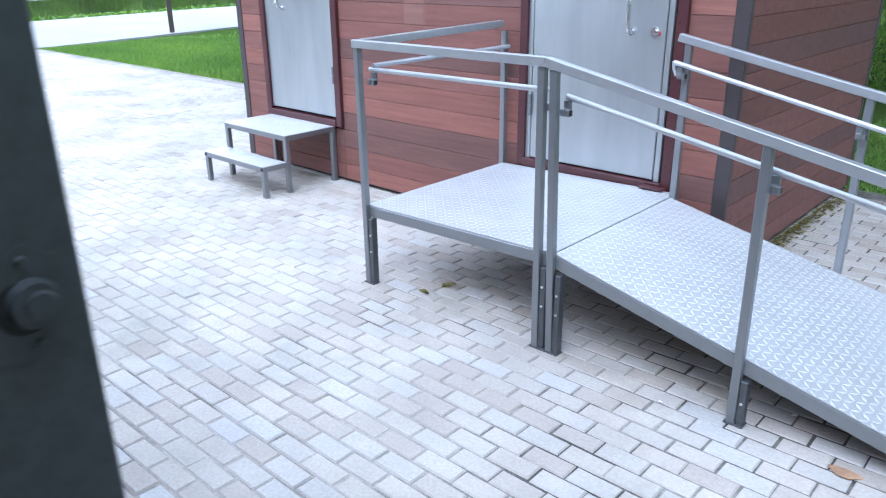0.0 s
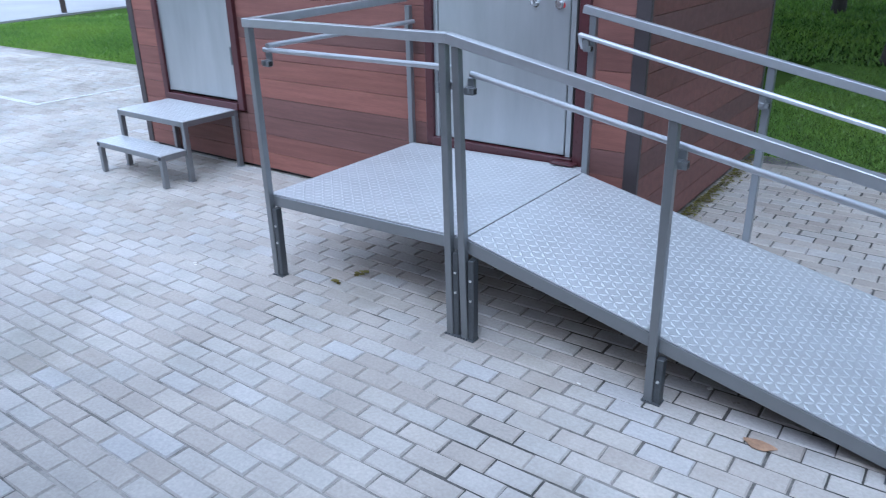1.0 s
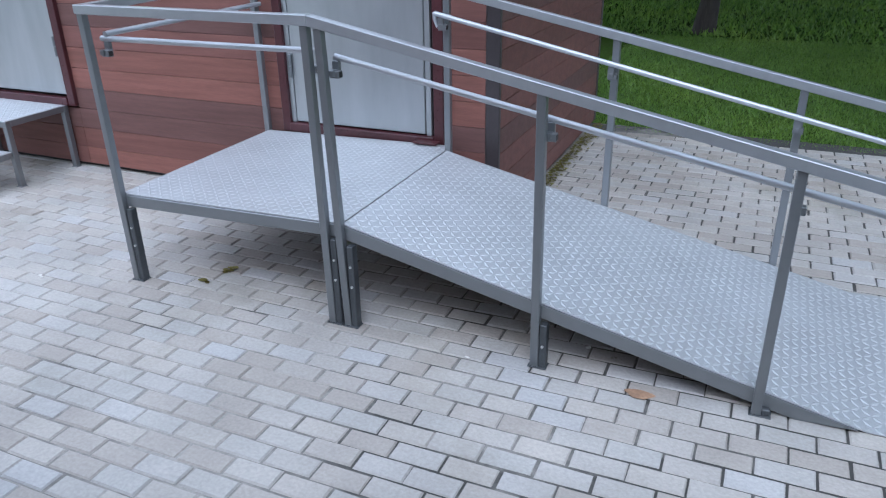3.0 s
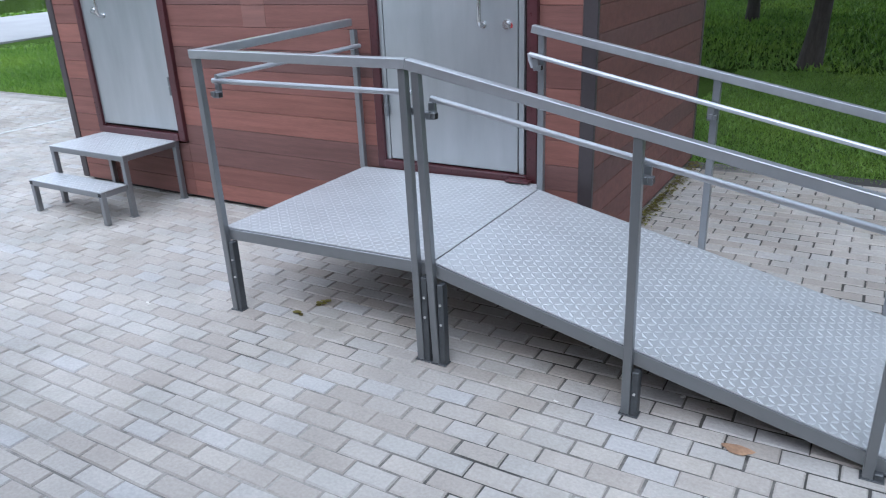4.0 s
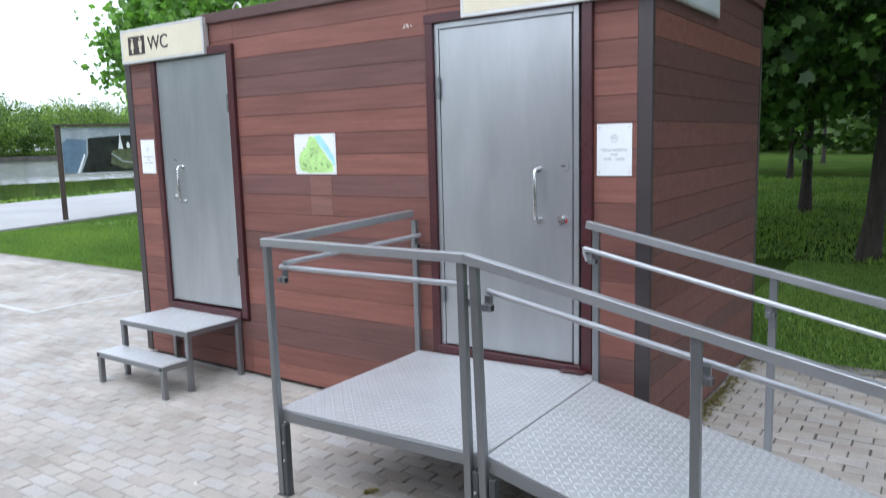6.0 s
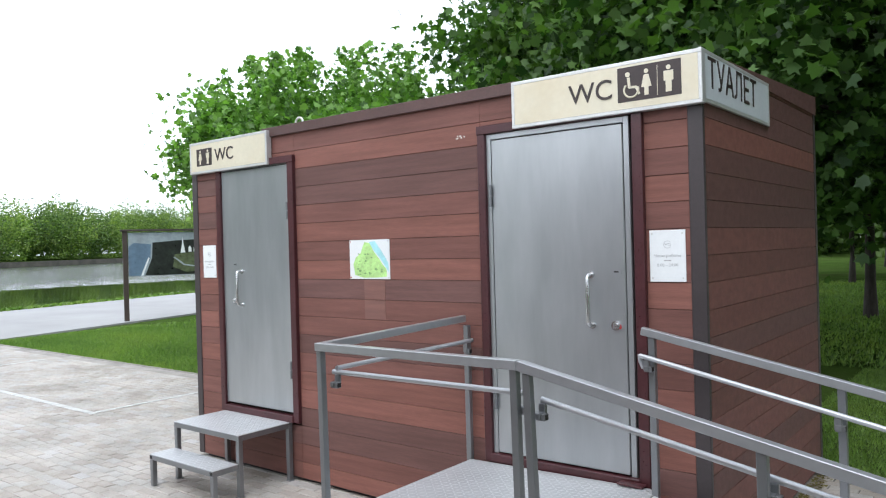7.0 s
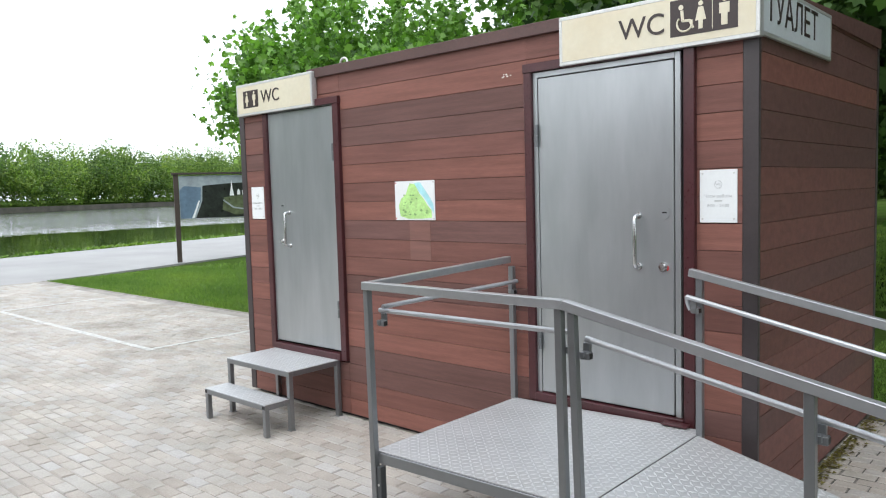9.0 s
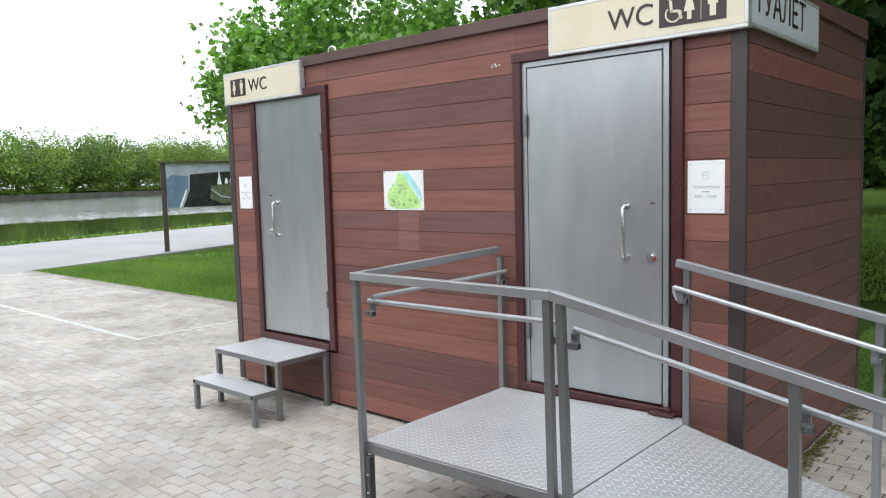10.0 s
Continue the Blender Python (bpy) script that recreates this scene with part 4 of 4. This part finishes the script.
def tree(name, loc, label, base_r, trunk_h, crown, clusters, per, leaf, mat, seed, shoots=0, shape=MAPLE, lean=(0, 0), limbs=9, spread=0.42, more=()):
    """crown: centre above the base and half-axes; leaves gather in clusters with gaps between."""
    t = thing(name, loc, label, "tree")
    rng = np.random.default_rng(seed)
    prng = random.Random(seed)
    c, h = np.array(crown[0]), np.array(crown[1])
    d = rng.normal(0, 1, (clusters, 3))
    d /= np.linalg.norm(d, axis=1)[:, None]
    rad = rng.uniform(0.45, 1.0, clusters) ** 0.6
    cc = c + d * h * rad[:, None]
    cc = cc[cc[:, 2] > c[2] - h[2] * 0.93]
    if more:
        cc = np.concatenate([cc, np.array(more)])
    pts = []
    for p in cc:
        m = int(per * rng.uniform(0.5, 1.4))
        q = rng.normal(0, 1, (m, 3)) * np.array([spread, spread, spread * 0.6]) * rng.uniform(0.7, 1.3)
        pts.append(p + q)
    for k in range(shoots):
        a, r = rng.uniform(0, 2 * math.pi), rng.uniform(0.1, 0.95)
        x, y = c[0] + h[0] * r * math.cos(a), c[1] + h[1] * r * math.sin(a)
        top = c[2] + h[2] * math.sqrt(max(1 - r * r, 0)) * 0.8
        m = int(per * 0.5)
        z = rng.uniform(-0.5, 1.0, m)
        w = 0.14 * (1.0 - 0.6 * np.clip(z, 0, 1))
        pts.append(np.stack([x + 0.12 * z * math.cos(a) + rng.normal(0, 1, m) * w, y + rng.normal(0, 1, m) * w, top + z], 1))
    pick = prng.sample(range(len(cc)), min(limbs, len(cc)))
    trunk_mesh(base_r, trunk_h, lean, prng, [tuple(cc[i]) for i in pick], t, (0.45, 0.95))
    crown_ob = leaf_mesh("crown", np.concatenate(pts), leaf, mat, seed, t, shape, 0.15)
    tagged(crown_ob, kind="stuff")
    return t


tree("maple_tree", (-8.2, 5.2, 0), "young bright green maple behind the cabin", 0.09, 3.9, ((0, 0, 3.35), (3.0, 2.5, 1.1)), 170, 190, 0.11, "leaf_young", 11, 60, limbs=18, spread=0.27, more=[(0.1, -2.5, 2.7), (-0.1, -2.3, 3.0), (-1.1, -2.2, 2.9), (-1.2, -2.1, 3.2), (-1.3, -2.2, 3.5), (-1.1, -2.1, 3.9), (-1.0, -2.0, 4.3), (-0.6, -2.2, 3.3), (-0.6, -2.2, 3.7), (-0.5, -2.0, 4.1)])
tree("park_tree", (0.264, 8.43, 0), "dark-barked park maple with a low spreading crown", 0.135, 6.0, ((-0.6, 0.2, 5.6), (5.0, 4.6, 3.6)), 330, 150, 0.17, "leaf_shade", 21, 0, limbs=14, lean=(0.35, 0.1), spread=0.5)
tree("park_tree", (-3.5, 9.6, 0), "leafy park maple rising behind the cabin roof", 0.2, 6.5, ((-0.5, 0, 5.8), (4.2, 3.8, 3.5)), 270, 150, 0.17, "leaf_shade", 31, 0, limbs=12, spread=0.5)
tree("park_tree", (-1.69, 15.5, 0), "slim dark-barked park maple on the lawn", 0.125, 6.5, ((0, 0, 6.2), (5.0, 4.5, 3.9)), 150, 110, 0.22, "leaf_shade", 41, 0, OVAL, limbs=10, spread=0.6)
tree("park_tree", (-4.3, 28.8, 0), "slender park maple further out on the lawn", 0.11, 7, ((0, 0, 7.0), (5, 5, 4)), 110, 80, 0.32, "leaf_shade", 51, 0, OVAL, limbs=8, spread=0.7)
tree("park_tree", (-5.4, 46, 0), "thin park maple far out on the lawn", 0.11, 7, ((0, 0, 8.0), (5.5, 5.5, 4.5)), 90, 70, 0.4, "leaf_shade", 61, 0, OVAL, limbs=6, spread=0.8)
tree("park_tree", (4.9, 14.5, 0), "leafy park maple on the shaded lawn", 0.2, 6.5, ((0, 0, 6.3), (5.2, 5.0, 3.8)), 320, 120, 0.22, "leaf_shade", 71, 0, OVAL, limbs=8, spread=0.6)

# Extra trees added to cut the horizon sky light on the right lawn.
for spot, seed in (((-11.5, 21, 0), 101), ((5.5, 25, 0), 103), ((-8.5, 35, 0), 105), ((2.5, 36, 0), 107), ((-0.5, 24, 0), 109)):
    tree("park_tree", spot, "slim maple added to block low sky over the lawn", 0.11, 6.5, ((0, 0, 6.4), (5, 4.6, 4.1)), 110, 80, 0.3, "leaf_shade", seed, 0, OVAL, limbs=7, spread=0.7)
# Two trees out of view, added to shade the side wall and right lawn.
tree("park_tree", (7.2, 4.6, 0), "unseen maple added to shade the side of the cabin", 0.2, 6.0, ((0, 0, 5.6), (5.4, 5.2, 3.6)), 360, 120, 0.22, "leaf_shade", 81, 0, OVAL, limbs=8, spread=0.6)
tree("park_tree", (9.0, -2.0, 0), "unseen maple added east of the paving for shade", 0.2, 6.0, ((0, 0, 5.6), (4.6, 4.4, 3.6)), 170, 100, 0.22, "leaf_shade", 91, 0, OVAL, limbs=8, spread=0.6)


def far_woods(name, spots, mat, seed, label, leaf=1.0, count=420):
    """A far belt of trees: crowns of many small clumps over the bank."""
    rng = np.random.default_rng(seed)
    pts = []
    for x, y, z0, hgt, wid in spots:
        d = rng.normal(0, 1, (12, 3))
        d /= np.linalg.norm(d, axis=1)[:, None]
        lobes = d * np.array([wid * 0.4, wid * 0.4, hgt * 0.3]) + np.array([x, y, z0 + hgt * 0.5])
        for lb in lobes:
            m = count // 12
            q = rng.normal(0, 1, (m, 3))
            q /= np.linalg.norm(q, axis=1)[:, None]
            q *= rng.uniform(0.72, 1.0, m)[:, None] * np.array([wid * 0.26, wid * 0.26, hgt * 0.2]) * rng.uniform(0.75, 1.25)
            pts.append(lb + q)
    p = np.concatenate(pts)
    p = p[p[:, 2] > -0.2]
    ob = leaf_mesh(name, p, leaf, mat, seed, None, OVAL, 0.25)
    return tagged(ob, label, "woods", kind="stuff")


rng = np.random.default_rng(77)
bank_a, bank_b = [], []
for k in range(330):
    y = rng.uniform(-10, 250)
    depth = rng.uniform(0, 1) ** 1.3 * 40
    x = far_x(y, -199) - depth
    hgt = rng.choice([rng.uniform(9, 13), rng.uniform(13, 18)]) + depth * 0.1 + 0.034 * max(y - 20, 0)
    (bank_a if rng.random() < 0.6 else bank_b).append((x, y, 0.3, hgt, rng.uniform(7, 14)))
M["leaf_far_dark"] = leaf_material("far_leaf_dark", (0.04, 0.08, 0.02), (0.1, 0.17, 0.036))
far_woods("woods", bank_a, "leaf_far", 78, "light spring green trees on the far river bank", 0.62, 1000)
far_woods("woods", bank_b, "leaf_far_dark", 79, "darker spring green trees on the far river bank", 0.62, 1000)
lawn_belt = [(rng.uniform(-60, 30), rng.uniform(62, 110), -1.2, rng.uniform(11, 17), rng.uniform(6, 10)) for k in range(130)]
far_woods("woods", lawn_belt, "leaf_far_dark", 80, "belt of trees beyond the park lawn", 0.9, 560)
tagged(part("bank_wall", box((-0.6, -160, -0.7), (0.6, 260, 0.7)), "bank"), "dark stone edge of the far bank", "bank", kind="structure").matrix_basis = pose(-187.5, 55, 0, 0, 0, math.degrees(math.atan(0.57)))
# Belt out of view, added so the left door and wall reflect less sky.
shade_belt = [(rng.uniform(-32, -13), rng.uniform(-18, -6.5), 0.0, rng.uniform(6, 9), rng.uniform(4, 6)) for k in range(30)]
far_woods("woods", shade_belt, "leaf_shade", 83, "unseen belt of trees added to darken the door reflection", 0.5, 420)
shrubs = [(near_x(y, -26.9) + rng.normal(0, 0.15), y, -0.1, 0.16, 0.7) for y in np.arange(-10, 60, 0.7)]
far_woods("shore_grass", shrubs, "blade", 81, "rough grass along the near shore", 0.16, 60)


def grass(name, x0, x1, y0, y1, n, h, w, seed, label):
    rng = np.random.default_rng(seed)
    x, y = rng.uniform(x0, x1, n), rng.uniform(y0, y1, n)
    a = rng.uniform(0, 2 * math.pi, n)
    hh, ww = h * rng.uniform(0.5, 1.3, n), w * rng.uniform(0.7, 1.3, n)
    lx, ly = rng.normal(0, 0.5, n) * hh, rng.normal(0, 0.5, n) * hh
    co = np.stack([np.stack([x - ww * np.cos(a), y - ww * np.sin(a), np.full(n, -0.035)], 1), np.stack([x + ww * np.cos(a), y + ww * np.sin(a), np.full(n, -0.035)], 1), np.stack([x + lx, y + ly, hh - 0.03], 1)], 1)
    me = bpy.data.meshes.new(name)
    me.vertices.add(n * 3)
    me.vertices.foreach_set("co", co.reshape(-1))
    me.loops.add(n * 3)
    me.loops.foreach_set("vertex_index", np.arange(n * 3))
    me.polygons.add(n)
    me.polygons.foreach_set("loop_start", np.arange(n) * 3)
    me.update(calc_edges=True)
    me.materials.append(M["blade"])
    return tagged(new(name, me), label, "grass", kind="stuff")


grass("grass", -17.3, -5.2, 2.66, 6.5, 80000, 0.06, 0.008, 91, "short mown grass beside the paving")
grass("grass", -16.9, -6.5, 6.5, 16.0, 40000, 0.09, 0.016, 92, "short mown grass towards the river")
grass("grass", -0.6, 5.5, 2.44, 8.0, 110000, 0.035, 0.006, 93, "shaded mown grass behind the cabin")
grass("grass", -6, 7, 8.0, 30.0, 60000, 0.085, 0.02, 94, "shaded mown grass under the park trees")

# ---- pavers, laid in running bond ----
def paver_mesh():
    bm = box((-0.097, -0.0467, -0.03), (0.097, 0.0467, 0.0))
    top = [e for e in bm.edges if all(v.co.z > -0.001 for v in e.verts)]
    bmesh.ops.bevel(bm, geom=top, offset=0.0065, segments=1, affect="EDGES")
    bmesh.ops.delete(bm, geom=[f for f in bm.faces if f.normal.z < -0.9], context="FACES")
    return mesh_of("paver", bm, "paver")


PAVER = paver_mesh()
prng = random.Random(12)
field_v, field_f = [], []
base = [tuple(v.co) for v in PAVER.vertices]
polys = [tuple(p.vertices) for p in PAVER.polygons]
for j in range(-40, 24):
    cy = 0.1 * j + 0.03
    if cy < -3.6 or cy > 2.56:
        continue
    shift = 0.075 if (j + 15) % 2 == 0 else 0.18
    for i in range(-86, 21):
        cx = shift + 0.1 + 0.2 * i
        if not -17.3 < cx < 4.0 or (XL + 0.15 < cx < XR - 0.15 and 0.15 < cy < YB - 0.2):
            continue
        x, y, z = cx + prng.gauss(0, 0.0017), cy + prng.gauss(0, 0.0015), prng.gauss(0, 0.0014)
        rz, tx, ty = prng.gauss(0, 0.009), prng.gauss(0, 0.007), prng.gauss(0, 0.007)
        if -1.0 < cx < 1.95 and -2.65 < cy < -1.4:
            ob = new("paver", PAVER)
            ob.parent = pavement
            ob.matrix_basis = Matrix.Translation((x, y, z)) @ Euler((tx, ty, rz)).to_matrix().to_4x4()
            continue
        m = Matrix.Translation((x, y, z)) @ Euler((tx, ty, rz)).to_matrix().to_4x4()
        b = len(field_v)
        field_v.extend([tuple(m @ Vector(v)) for v in base])
        field_f.extend([tuple(b + k for k in p) for p in polys])
tagged(raw("paver_field", field_v, field_f, "paver_field", pavement), kind="stuff")
